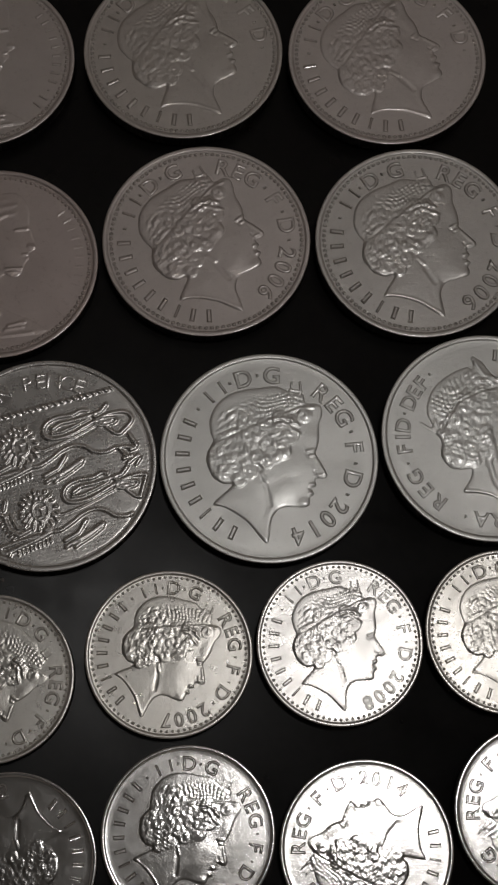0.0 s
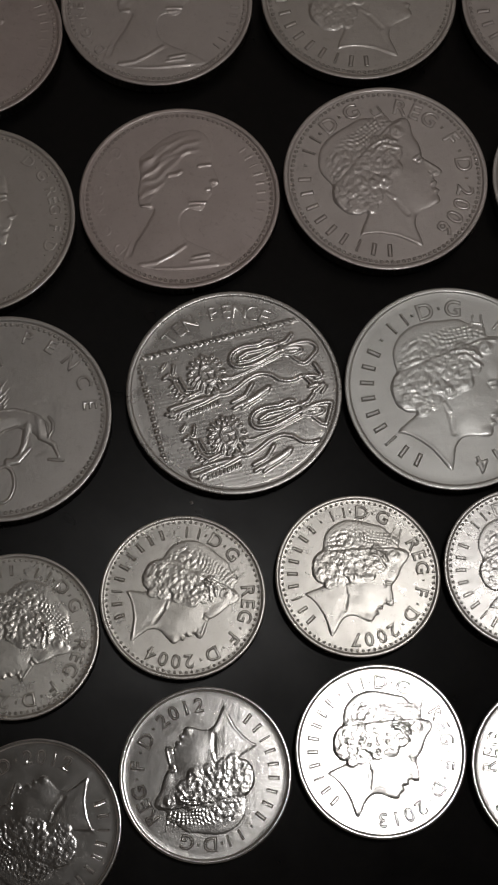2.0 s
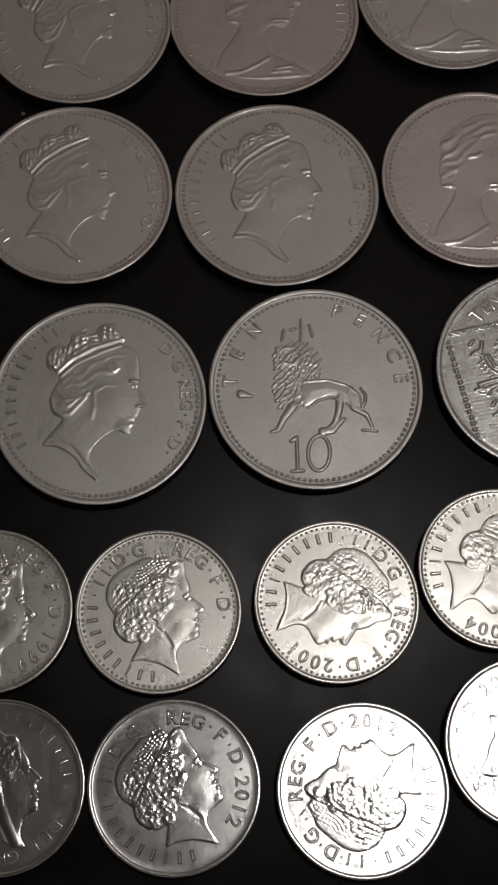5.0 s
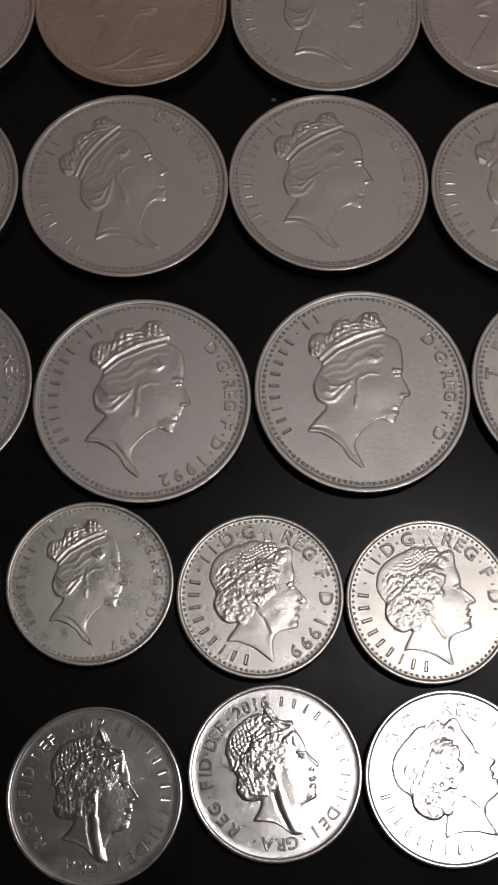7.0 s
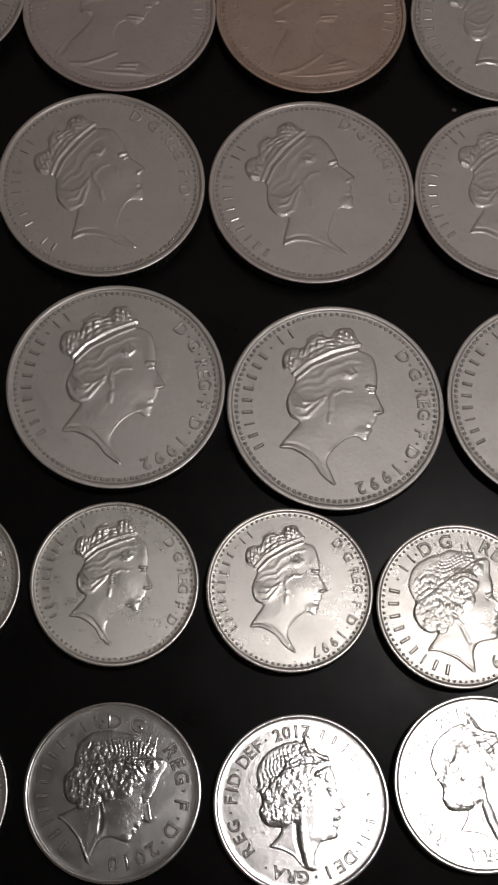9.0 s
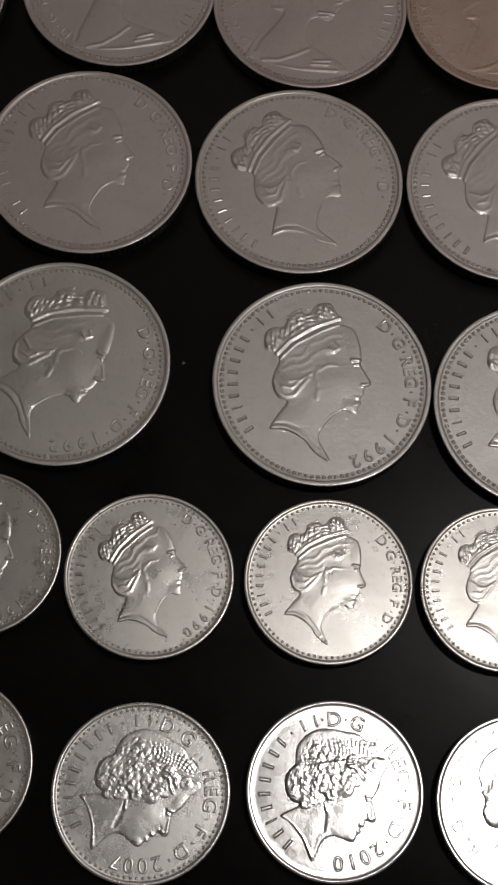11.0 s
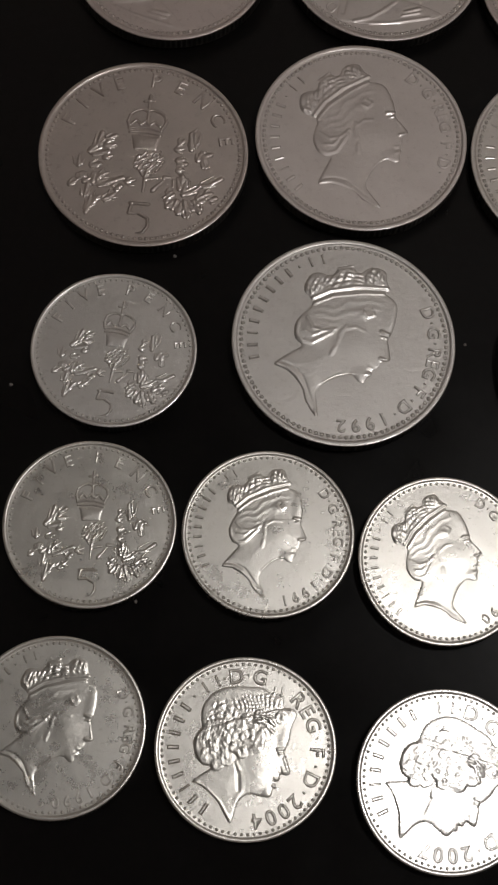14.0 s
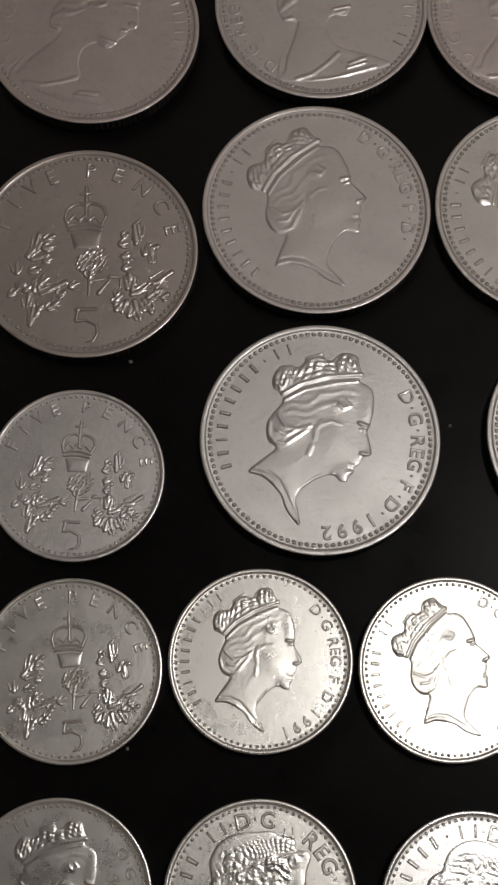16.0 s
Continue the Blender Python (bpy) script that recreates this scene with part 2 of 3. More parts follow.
def grid_mesh(name, x, y, z, keep):
    """A fine sheet over the kept cells of a grid."""
    index = -np.ones(x.shape, int)
    full = keep[:-1, :-1] & keep[1:, :-1] & keep[:-1, 1:] & keep[1:, 1:]
    used = np.zeros(x.shape, bool)
    for a in (slice(0, -1), slice(1, None)):
        for b in (slice(0, -1), slice(1, None)):
            used[a, b] |= full
    index[used] = np.arange(used.sum())
    verts = np.stack([x[used], y[used], z[used]], -1).tolist()
    i, j = np.nonzero(full)
    faces = np.stack([index[i, j], index[i, j + 1], index[i + 1, j + 1], index[i + 1, j]], -1).tolist()
    me = bpy.data.meshes.new(name)
    me.from_pydata(verts, [], faces)
    me.update()
    if me.polygons and me.polygons[0].normal.z < 0:
        me.flip_normals()
    me.polygons.foreach_set("use_smooth", [True] * len(faces))
    return me


STEP = 0.009


def design_grid(x0, y0, x1, y1):
    return np.meshgrid(np.arange(x0, x1, STEP), np.arange(y0, y1, STEP))


def ridge(x, y, line, w, h):
    """A rounded line, raised by h or, if h is negative, sunk."""
    d, _ = to_line(x, y, line, False)
    return h * np.clip(1 - (d / w) ** 2, 0, 1)


def curl(x, y, cx, cy, r, a, h):
    """One coiled lock: a small dome with a spiral cut into it."""
    q = np.hypot(x - cx, y - cy) / r
    coil = 0.74 + 0.26 * np.cos(np.arctan2(y - cy, x - cx) - 4.2 * q + a)
    return np.where(q < 1, h * np.clip(1.15 - q * q, 0, 1) ** 0.5 * coil, 0.0)


def ruffled(x, y, size, seed):
    """Uneven small clumps, from 0 to 1."""
    w = np.sin(8.3 * x + 4.1 * y + seed) + np.sin(6.7 * y - 5.2 * x + 2 * seed)
    v = np.sin(11.9 * y + 3.3 * x + 3 * seed) + np.sin(13.1 * x - 4.7 * y + seed)
    k = math.pi / size
    return np.abs(np.sin(k * x + 2.7 * w + 0.8 * np.sin(k * y * 0.4)) * np.sin(k * y * 0.92 + 2.4 * v)) ** 0.8 * (0.75 + 0.25 * np.sin(17 * x + 23 * y + seed))


def scatter(polygon, gap, seed):
    """Places inside a polygon, no two nearer than gap."""
    rng = random.Random(seed)
    p = np.array(polygon)
    (x0, y0), (x1, y1) = p.min(0), p.max(0)
    out = []
    for _ in range(900):
        u, v = rng.uniform(x0, x1), rng.uniform(y0, y1)
        _, within = to_line(np.array([u]), np.array([v]), p)
        if within[0] and all(math.hypot(u - a, v - b) > gap for a, b in out):
            out.append((u, v))
    return out


def bust_mesh(outline, body=1.0, curled=(), net=(), waved=(), ridges=(), blobs=(), proud=(), seed=1):
    """A plain raised bust. curled: (polygon, size, height); net: (polygon, angle, size, height), a jewelled mesh;
    waved: (polygon, angle, size, height), combed strands; ridges: (line, width, height); blobs: (x, y, rx, ry, turn, height);
    proud: lines that stand beyond the outline."""
    line = smooth_outline(outline, 4)
    lo, hi = line.min(0) - 0.12, line.max(0) + 0.12
    x, y = design_grid(lo[0], lo[1], hi[0], hi[1])
    d, inside = to_line(x, y, line)
    inner = np.clip(d / 0.03, 0, 1)
    z = body * (0.0105 * (1 - np.exp(-d / 0.013)) + 0.007 * np.clip(d / 0.30, 0, 1))
    rng = random.Random(seed)
    for polygon, size, height in curled:
        mass = np.zeros(x.shape)
        for u, v in scatter(polygon, size * 1.05, seed):
            mass = np.maximum(mass, curl(x, y, u, v, size * rng.uniform(0.85, 1.25), rng.uniform(0, 6.28), height * rng.uniform(0.75, 1.2)))
        z += mass * inner * (0.72 + 0.4 * ruffled(x, y, size * 0.62, seed))
    for polygon, angle, size, height in net:
        e, within = to_line(x, y, np.array(polygon))
        c, s = math.cos(radians(angle)), math.sin(radians(angle))
        u, v = (x * c + y * s) / size, (y * c - x * s) / size
        cells = 0.22 * (0.5 + 0.5 * np.sin(u * math.tau + 1.6 * np.sin(v * 2.1))) * (0.5 + 0.5 * np.sin(v * math.tau + 1.3 * np.sin(u * 1.3))) + 0.78 * ruffled(x, y, size * 1.0, seed + angle)
        z += np.where(within, height * (cells - 0.3) * np.clip(e / 0.03, 0, 1), 0) * inner
    for polygon, angle, size, height in waved:
        e, within = to_line(x, y, np.array(polygon))
        c, s = math.cos(radians(angle)), math.sin(radians(angle))
        u, v = (x * c + y * s) / size, (y * c - x * s) / size
        strand = 0.5 + 0.5 * np.sin(v * math.tau + 1.7 * np.sin(u * 1.1 + 0.5 * v) + 0.9 * np.sin(u * 2.3 - v))
        z += np.where(within, height * strand ** 1.5 * np.clip(e / 0.05, 0, 1), 0) * inner
    for cx, cy, rx, ry, turn, height in blobs:
        z += height * bump_at(x, y, cx, cy, rx * 1.3, ry * 1.3, turn) ** 4
    for pts, w, h in ridges:
        z += ridge(x, y, pts, w, h) * np.clip(d / 0.012, 0, 1)
    z = np.where(inside, z, -0.003)
    keep = inside | (d < STEP * 1.5)
    for pts, w, h in proud:
        top = ridge(x, y, pts, w, h + 0.004) - 0.004
        z = np.maximum(z, top)
        keep |= top > -0.0035
    return grid_mesh("bust_relief", x, y, z, keep)


LAUREL = [(-.54, -.42), (-.36, -.26), (-.44, -.24), (-.53, -.17), (-.57, -.06), (-.58, .02), (-.55, .10), (-.51, .17), (-.53, .27), (-.53, .38), (-.48, .49),
          (-.41, .57), (-.31, .63), (-.18, .66), (-.04, .67), (.10, .68), (.21, .63), (.35, .59), (.37, .50), (.47, .49), (.52, .44), (.51, .36), (.48, .28), (.47, .15),
          (.45, .07), (.43, .01), (.46, -.06), (.52, -.20), (.48, -.24), (.41, -.24), (.41, -.30), (.37, -.33), (.39, -.38), (.35, -.41), (.34, -.47), (.29, -.50), (.11, -.49),
          (.03, -.53), (-.02, -.61), (-.07, -.82), (-.22, -.63), (-.33, -.53), (-.44, -.46)]
LAUREL_NET = [(-.49, .24), (-.43, .45), (-.10, .58), (.20, .62), (.35, .58), (.36, .49), (.12, .42), (-.20, .30), (-.43, .19)]
LAUREL_HAIR = [(-.50, .14), (-.42, .16), (-.20, .25), (.12, .37), (.27, .27), (.21, .14), (.11, .04), (.02, -.03), (-.13, -.11), (-.25, -.20), (-.37, -.22), (-.48, -.16), (-.54, 0)]
LAUREL_FACE = [([(.35, .03), (.44, .045)], .02, .007), ([(.37, -.015), (.43, -.005)], .016, .006), ([(.33, .02), (.36, -.03)], .014, -.004), ([(.44, -.05), (.495, -.18)], .026, .006),
               ([(.41, -.205), (.46, -.20)], .018, .005), ([(.40, -.16), (.42, -.22)], .012, -.005), ([(.355, -.285), (.40, -.285)], .016, .006), ([(.345, -.365), (.385, -.365)], .016, .006),
               ([(.34, -.325), (.38, -.325)], .010, -.006), ([(-.08, -.16), (-.045, -.24)], .022, .007), ([(-.09, -.10), (-.05, -.28), (-.02, -.46)], .03, -.005),
               ([(-.50, -.42), (-.35, -.49), (-.22, -.59), (-.09, -.76)], .018, .005), ([(-.43, .18), (-.2, .275), (.12, .40), (.36, .48)], .016, -.003),
               ([(.09, .30), (.16, .31), (.22, .25), (.29, .20)], .022, .008), ([(.02, .35), (.12, .36), (.22, .34), (.29, .28)], .02, .007), ([(.18, .40), (.30, .45), (.44, .45)], .018, .006)]
CROWNED = [(-.51, -.43), (-.42, -.29), (-.34, -.18), (-.41, -.14), (-.45, -.06), (-.46, .03), (-.43, .12), (-.38, .23), (-.42, .29), (-.49, .33), (-.51, .42), (-.48, .52),
           (-.41, .56), (-.33, .56), (-.29, .60), (-.27, .66), (-.15, .72), (-.11, .69), (-.06, .69), (-.03, .74), (.02, .78), (.14, .78), (.19, .68), (.24, .62),
           (.21, .57), (.29, .54), (.35, .48), (.38, .33), (.38, .20), (.37, .15), (.41, .06), (.45, -.04), (.39, -.08), (.37, -.14), (.34, -.18), (.34, -.23), (.31, -.27),
           (.30, -.32), (.25, -.33), (.17, -.29), (.06, -.35), (-.03, -.45), (-.06, -.50), (-.06, -.58), (.02, -.78), (-.13, -.67), (-.21, -.55), (-.38, -.45)]
CROWN_BAND = [(-.42, .30), (-.50, .36), (-.47, .50), (-.33, .55), (-.15, .70), (.02, .77), (.16, .76), (.22, .65), (-.06, .56), (-.27, .44)]
CROWNED_WORK = [([(-.44, -.38), (-.34, -.39), (-.24, -.44), (-.15, -.55), (-.08, -.64)], .012, -.005), ([(.08, .33), (.13, .29), (.18, .33), (.14, .37)], .016, .006),
                ([(-.02, .14), (-.05, .06), (-.04, -.02)], .024, .003), ([(.0, .12), (.06, .16), (.14, .15)], .018, .004), ([(-.40, .29), (-.27, .42), (-.06, .54), (.22, .63)], .015, .006), ([(-.37, .24), (-.22, .375), (.03, .50), (.20, .56)], .012, .005),
                ([(-.385, .265), (-.245, .40), (-.02, .52), (.2, .595)], .010, -.006), ([(-.44, .02), (-.42, -.08), (-.35, -.13), (-.26, -.12), (-.20, -.05), (-.12, .04)], .022, .005),
                ([(-.38, .10), (-.30, .02), (-.20, .02), (-.10, .08)], .018, .005), ([(-.36, -.03), (-.28, -.05), (-.22, .0)], .016, .005), ([(-.05, -.09), (-.06, -.16)], .026, .004),
                ([(.29, .20), (.38, .19)], .020, .012), ([(.31, .15), (.36, .155)], .014, .009), ([(.30, .17), (.33, .135)], .010, -.004), ([(.385, .10), (.43, -.03)], .022, .005),
                ([(.36, -.05), (.42, -.05)], .018, .011), ([(.29, -.165), (.34, -.172)], .014, .004), ([(.28, -.235), (.32, -.235)], .014, .003), ([(.29, -.20), (.33, -.20)], .009, -.005),
                ([(.17, -.285), (.06, -.34), (-.03, -.44), (-.055, -.52), (-.04, -.62), (.0, -.74)], .022, .007), ([(-.49, -.42), (-.38, -.42), (-.28, -.47), (-.19, -.57), (-.11, -.68), (-.02, -.75)], .020, .006)]
YOUNG = [(-.57, -.69), (-.52, -.51), (-.42, -.36), (-.31, -.15), (-.40, -.09), (-.42, .09), (-.39, .23), (-.40, .42), (-.30, .53), (-.16, .65), (.0, .73), (.19, .75), (.31, .65),
         (.34, .51), (.34, .36), (.40, .15), (.33, .08), (.33, .02), (.29, -.03), (.26, -.11), (.19, -.17), (.08, -.14), (.0, -.25), (.02, -.41), (.12, -.51), (.36, -.63), (.49, -.75),
         (.18, -.80), (-.16, -.80), (-.44, -.75)]
YOUNG_WORK = [([(-.40, -.73), (-.24, -.71), (-.07, -.62), (.04, -.54)], .024, .008), ([(-.25, -.775), (-.05, -.785), (.35, -.75)], .018, .007), ([(.12, -.67), (.27, -.64)], .022, .010),
              ([(.09, -.71), (.26, -.69)], .018, .009), ([(-.40, .21), (-.26, .30), (-.10, .43), (.1, .5)], .026, .005), ([(-.36, .37), (-.24, .45), (-.10, .57)], .022, .004),
              ([(-.10, .24), (-.02, .25), (.02, .28)], .026, .011), ([(.20, .335), (.31, .345)], .020, .011), ([(.27, .07), (.31, .075)], .018, .009), ([(.33, .16), (.38, .15)], .028, .009),
              ([(.10, -.075), (.26, -.075)], .016, .010), ([(.12, -.12), (.2, -.11)], .02, .006), ([(-.38, -.10), (-.30, -.09)], .026, .009), ([(-.38, .02), (-.24, .09)], .03, .006),
              ([(-.36, .40), (-.30, .43)], .024, .008), ([(-.50, -.62), (-.46, -.48), (-.36, -.33), (-.27, -.14)], .030, -.006)]
MATURE = [(-.30, -.52), (-.23, -.41), (-.20, -.31), (-.30, -.31), (-.40, -.28), (-.47, -.16), (-.45, -.05), (-.49, .04), (-.62, .16), (-.52, .12), (-.56, .26), (-.52, .42),
          (-.43, .54), (-.28, .64), (-.14, .69), (-.09, .67), (-.07, .77), (.01, .74), (.11, .59), (.24, .57), (.28, .46), (.36, .30), (.39, .19), (.51, .05), (.46, .0), (.44, -.05),
          (.47, -.10), (.44, -.14), (.46, -.19), (.44, -.24), (.45, -.31), (.38, -.35), (.28, -.39), (.24, -.47), (.22, -.57), (.26, -.69), (.14, -.71), (-.03, -.58), (-.17, -.54)]
MATURE_NET = [(-.51, .10), (-.52, .38), (-.28, .62), (-.09, .66), (.06, .55), (.23, .53), (-.05, .44), (-.27, .34), (-.37, .16), (-.45, .06)]
MATURE_HAIR = [(-.44, .02), (-.36, .12), (-.25, .30), (-.05, .40), (.11, .43), (.17, .30), (.12, .14), (.02, .06), (.01, -.06), (-.08, -.17), (-.21, -.26), (-.36, -.25), (-.44, -.16)]
MATURE_WORK = [([(.0, .04), (.02, -.10), (.03, -.20)], .035, .008), ([(.04, -.26), (.08, -.42), (.17, -.66)], .055, .009), ([(-.04, -.22), (.0, -.42), (.08, -.60)], .030, -.005),
               ([(.28, .20), (.37, .185)], .020, .008), ([(.29, .14), (.35, .14)], .015, .006), ([(.27, .17), (.31, .12)], .012, -.005), ([(.40, .16), (.49, .05)], .026, .006),
               ([(.40, .0), (.45, .01)], .016, .006), ([(.39, -.105), (.445, -.105)], .016, .007), ([(.39, -.19), (.44, -.19)], .016, .006), ([(.38, -.147), (.43, -.147)], .010, -.006),
               ([(.42, -.30), (.29, -.37), (.25, -.46), (.22, -.58)], .020, .007), ([(-.28, -.51), (-.17, -.52), (-.04, -.56), (.12, -.69)], .020, .006), ([(-.07, .75), (.02, .60), (.1, .58)], .022, .008),
               ([(.0, .55), (.12, .56), (.23, .53)], .030, .009), ([(.13, .34), (.24, .42), (.26, .30)], .03, .007), ([(-.45, .05), (-.27, .34), (-.05, .44), (.2, .50)], .014, -.006)]
BUSTS = {
    "laurel": bust_mesh(LAUREL, 1.0, [(LAUREL_HAIR, .078, .0125), ([(.33, .33), (.41, .33), (.41, .41), (.33, .41)], .080, .013)], [(LAUREL_NET, 20, .050, .011)], (), LAUREL_FACE,
                        [(.20, -.14, .17, .20, 20, .006), (.29, -.45, .06, .05, 0, .005), (.42, .15, .07, .12, 0, .005), (.13, -.34, .16, .10, 20, .005), (-.02, -.56, .05, .2, -10, .004)],
                        [([(.24, .61), (.25, .71)], .016, .012), ([(.33, .60), (.33, .71)], .016, .012), ([(.23, .635), (.34, .615)], .016, .012)], 3),
    "crowned": bust_mesh(CROWNED, .85, [([(-.50, .38), (-.42, .34), (-.36, .46), (-.45, .54)], .046, .008), ([(-.28, .56), (-.2, .60), (-.12, .66), (-.17, .71)], .040, .008),
                                        ([(.02, .66), (.15, .67), (.13, .76), (.03, .76)], .046, .008)], [(CROWN_BAND, 28, .060, .015)],
                         [([(-.42, .12), (-.34, .25), (-.18, .38), (.04, .49), (.22, .53), (.28, .42), (.12, .32), (-.02, .20), (-.12, .06), (-.30, .10)], 28, .080, .0022)], CROWNED_WORK,
                         [(.14, .0, .18, .20, 20, .006), (.24, -.25, .08, .06, 0, .005), (.33, .34, .07, .16, 0, .004), (-.30, -.03, .15, .12, 10, .006), (.10, .31, .08, .05, 10, .006)],
                         [([(-.28, .65), (-.15, .73)], .018, .009)], 5),
    "young": bust_mesh(YOUNG, .55, (), (), [([(-.38, .0), (-.38, .42), (-.15, .63), (.1, .70), (.25, .62), (.2, .45), (.0, .36), (-.1, .2), (-.2, .05), (-.3, -.05)], 36, .10, .0065)], YOUNG_WORK,
                       [(.12, .14, .16, .22, 10, .006), (.14, -.10, .12, .08, 0, .004), (-.2, -.45, .2, .26, -20, .006)], (), 7),
    "mature": bust_mesh(MATURE, 1.0, [(MATURE_HAIR, .082, .013)], [(MATURE_NET, 30, .052, .012)], (), MATURE_WORK,
                        [(.20, -.06, .15, .20, 15, .006), (.39, -.30, .06, .05, 0, .005), (.32, .34, .07, .14, 20, .005), (.2, -.3, .14, .09, 0, .005)],
                        [([(-.07, .77), (.0, .70)], .03, .013), ([(-.62, .16), (-.5, .06)], .02, .009)], 9),
}


def strokes_mesh(name, strokes, width, height, extra=None, bounds=(-.86, -.86, .86, .8)):
    """Raised lines with round backs, as struck ornament: (line, width), or (line, width, end width) for tapered ones."""
    x, y = design_grid(*bounds)
    z = np.full(x.shape, -0.004)
    for s in strokes:
        if len(s) == 3:
            line, w0, w1 = s
            line = [(a[0] + (b[0] - a[0]) * k / 10, a[1] + (b[1] - a[1]) * k / 10) for a, b in zip(line, line[1:]) for k in range(11)]
            for k, (u, v) in enumerate(line):
                w = w0 + (w1 - w0) * k / len(line)
                d = np.hypot(x - u, y - v)
                z = np.maximum(z, np.where(d < w * 1.2, -0.004 + (height * min(1.0, w / 0.08 + 0.45) + 0.004) * np.clip(1.1 - (d / w) ** 2, 0, 1) ** 0.6, -0.004))
            continue
        line, w = s
        d, _ = to_line(x, y, line, False)
        z = np.maximum(z, np.where(d < w * 1.4, -0.004 + (height + 0.004) * np.clip(1.15 - (d / w) ** 2 * 0.95, 0, 1), -0.004))
    if extra is not None:
        z = np.maximum(z, extra(x, y))
    keep = z > -0.0035
    grow = keep.copy()
    grow[1:] |= keep[:-1]
    grow[:-1] |= keep[1:]
    grow[:, 1:] |= keep[:, :-1]
    grow[:, :-1] |= keep[:, 1:]
    return grid_mesh(name, x, y, z, grow)


def arc(cx, cy, rx, ry, a0, a1, n=10, turn=0.0):
    c, s = math.cos(radians(turn)), math.sin(radians(turn))
    pts = [(rx * math.cos(radians(a0 + (a1 - a0) * k / n)), ry * math.sin(radians(a0 + (a1 - a0) * k / n))) for k in range(n + 1)]
    return [(cx + u * c - v * s, cy + u * s + v * c) for u, v in pts]


def shield_mesh():
    """Part of a shield with a corded edge, a finely ruled ground and two long-bodied beasts one above the other."""
    loop = smooth_outline([(.46, .41), (.32, .40), (.19, .41), (.08, .38), (.03, .31), (.05, .24), (.14, .21), (.28, .22), (.49, .29), (.64, .33), (.79, .32), (.85, .24), (.77, .16), (.66, .14)], 4)[:56].tolist()
    inner = [(.12, .31), (.2, .345), (.32, .345), (.45, .355), (.58, .37), (.65, .43)]
    lower = [(.10, .27), (.2, .265), (.32, .29), (.46, .33)]
    eye = arc(.61, .265, .10, .035, 0, 360, 14, -4)
    back = [(-.11, .14), (.01, .13), (.13, .15), (.30, .19), (.47, .24), (.56, .27)]
    belly = smooth_outline([(-.14, .03), (-.08, -.01), (.04, .03), (.16, .09), (.28, .11), (.38, .07), (.44, .01), (.55, -.02), (.66, .0), (.77, -.05)], 4)[:37].tolist()
    mane = arc(-.21, .22, .155, .165, 0, 360, 26)
    strokes, plates = [], []
    for ox, oy in ((0.0, 0.0), (0.055, -0.63)):
        at = lambda pts: [(u + ox, v + oy) for u, v in pts]
        plates += [(np.array(at(back + belly[::-1])), .006), (np.array(at(mane)), .007), (np.array(at(arc(.1, -.10, .13, .05, 0, 360, 16, 22))), .006)]
        strokes += [(at(loop), .022), (at(inner), .022), (at(lower), .016), (at(eye), .018), (at([(.56, .265), (.66, .262)]), .016), (at(back), .013), (at(belly), .022),
                    (at([(.02, -.15), (.18, -.10), (.32, -.04)]), .030), (at([(.06, -.18), (.20, -.13), (.31, -.075)]), .016), (at([(-.04, -.11), (.09, -.07), (.18, .03)]), .024),
                    (at([(-.04, -.17), (.06, -.13)]), .022), (at([(.04, -.19), (.09, -.15)]), .02), (at([(.79, .09), (.83, -.02)]), .026), (at([(.69, -.12), (.77, -.11)]), .022),
                    (at([(.72, -.17), (.82, -.12)]), .022), (at([(.79, -.2), (.84, -.15)]), .02), (at([(.66, .0), (.72, -.1)]), .02),
                    (at([(-.62, -.11), (-.45, -.075), (-.30, -.045), (-.15, .0)]), .028), (at([(-.60, -.04), (-.43, -.02), (-.26, -.01)]), .022), (at([(-.62, -.04), (-.59, -.12)]), .022),
                    (at([(-.66, -.09), (-.60, -.09)]), .022), (at([(-.56, -.15), (-.52, -.09)]), .018), (at([(-.61, .26), (-.56, .29)]), .022), (at([(-.61, .36), (-.57, .40)]), .018),
                    (at([(-.52, .29), (-.49, .37)]), .020), (at([(-.53, .24), (-.50, .10), (-.43, .03), (-.33, .06)]), .022), (at([(-.58, .27), (-.51, .23)]), .022),
                    (at([(-.47, .23), (-.43, .10), (-.36, .09)]), .018), (at(arc(-.20, .21, .075, .09, 0, 360, 14)), .014), (at([(-.235, .24), (-.20, .235)]), .013), (at([(-.185, .235), (-.15, .24)]), .013),
                    (at([(-.195, .22), (-.19, .17)]), .013), (at([(-.225, .15), (-.16, .155)]), .013)]
        for u, v in scatter(arc(-.21, .22, .165, .178, 0, 360, 26), .040, 15):
            q = math.hypot(u + .20, v - .21)
            if q > .095:
                strokes.append((at([(u, v), (u + .022 * (u + .20) / q, v + .022 * (v - .21) / q - .01)]), .019))
        for k in range(9):
            q = k / 8
            strokes.append((at([(-.46 + .30 * q, -.115 + .05 * q), (-.465 + .30 * q, -.145 + .05 * q)]), .011))
        for k in range(5):
            strokes.append((at([(-.54 + .02 * k, .18 - .04 * k), (-.57 + .02 * k, .165 - .04 * k)]), .012))

    def dense(line):
        return [(a[0] + (b[0] - a[0]) * k / 4, a[1] + (b[1] - a[1]) * k / 4) for a, b in zip(line, line[1:]) for k in range(5)]
    clipped = [([q for q in dense(line) if math.hypot(*q) < 0.915], w) for line, w in strokes]

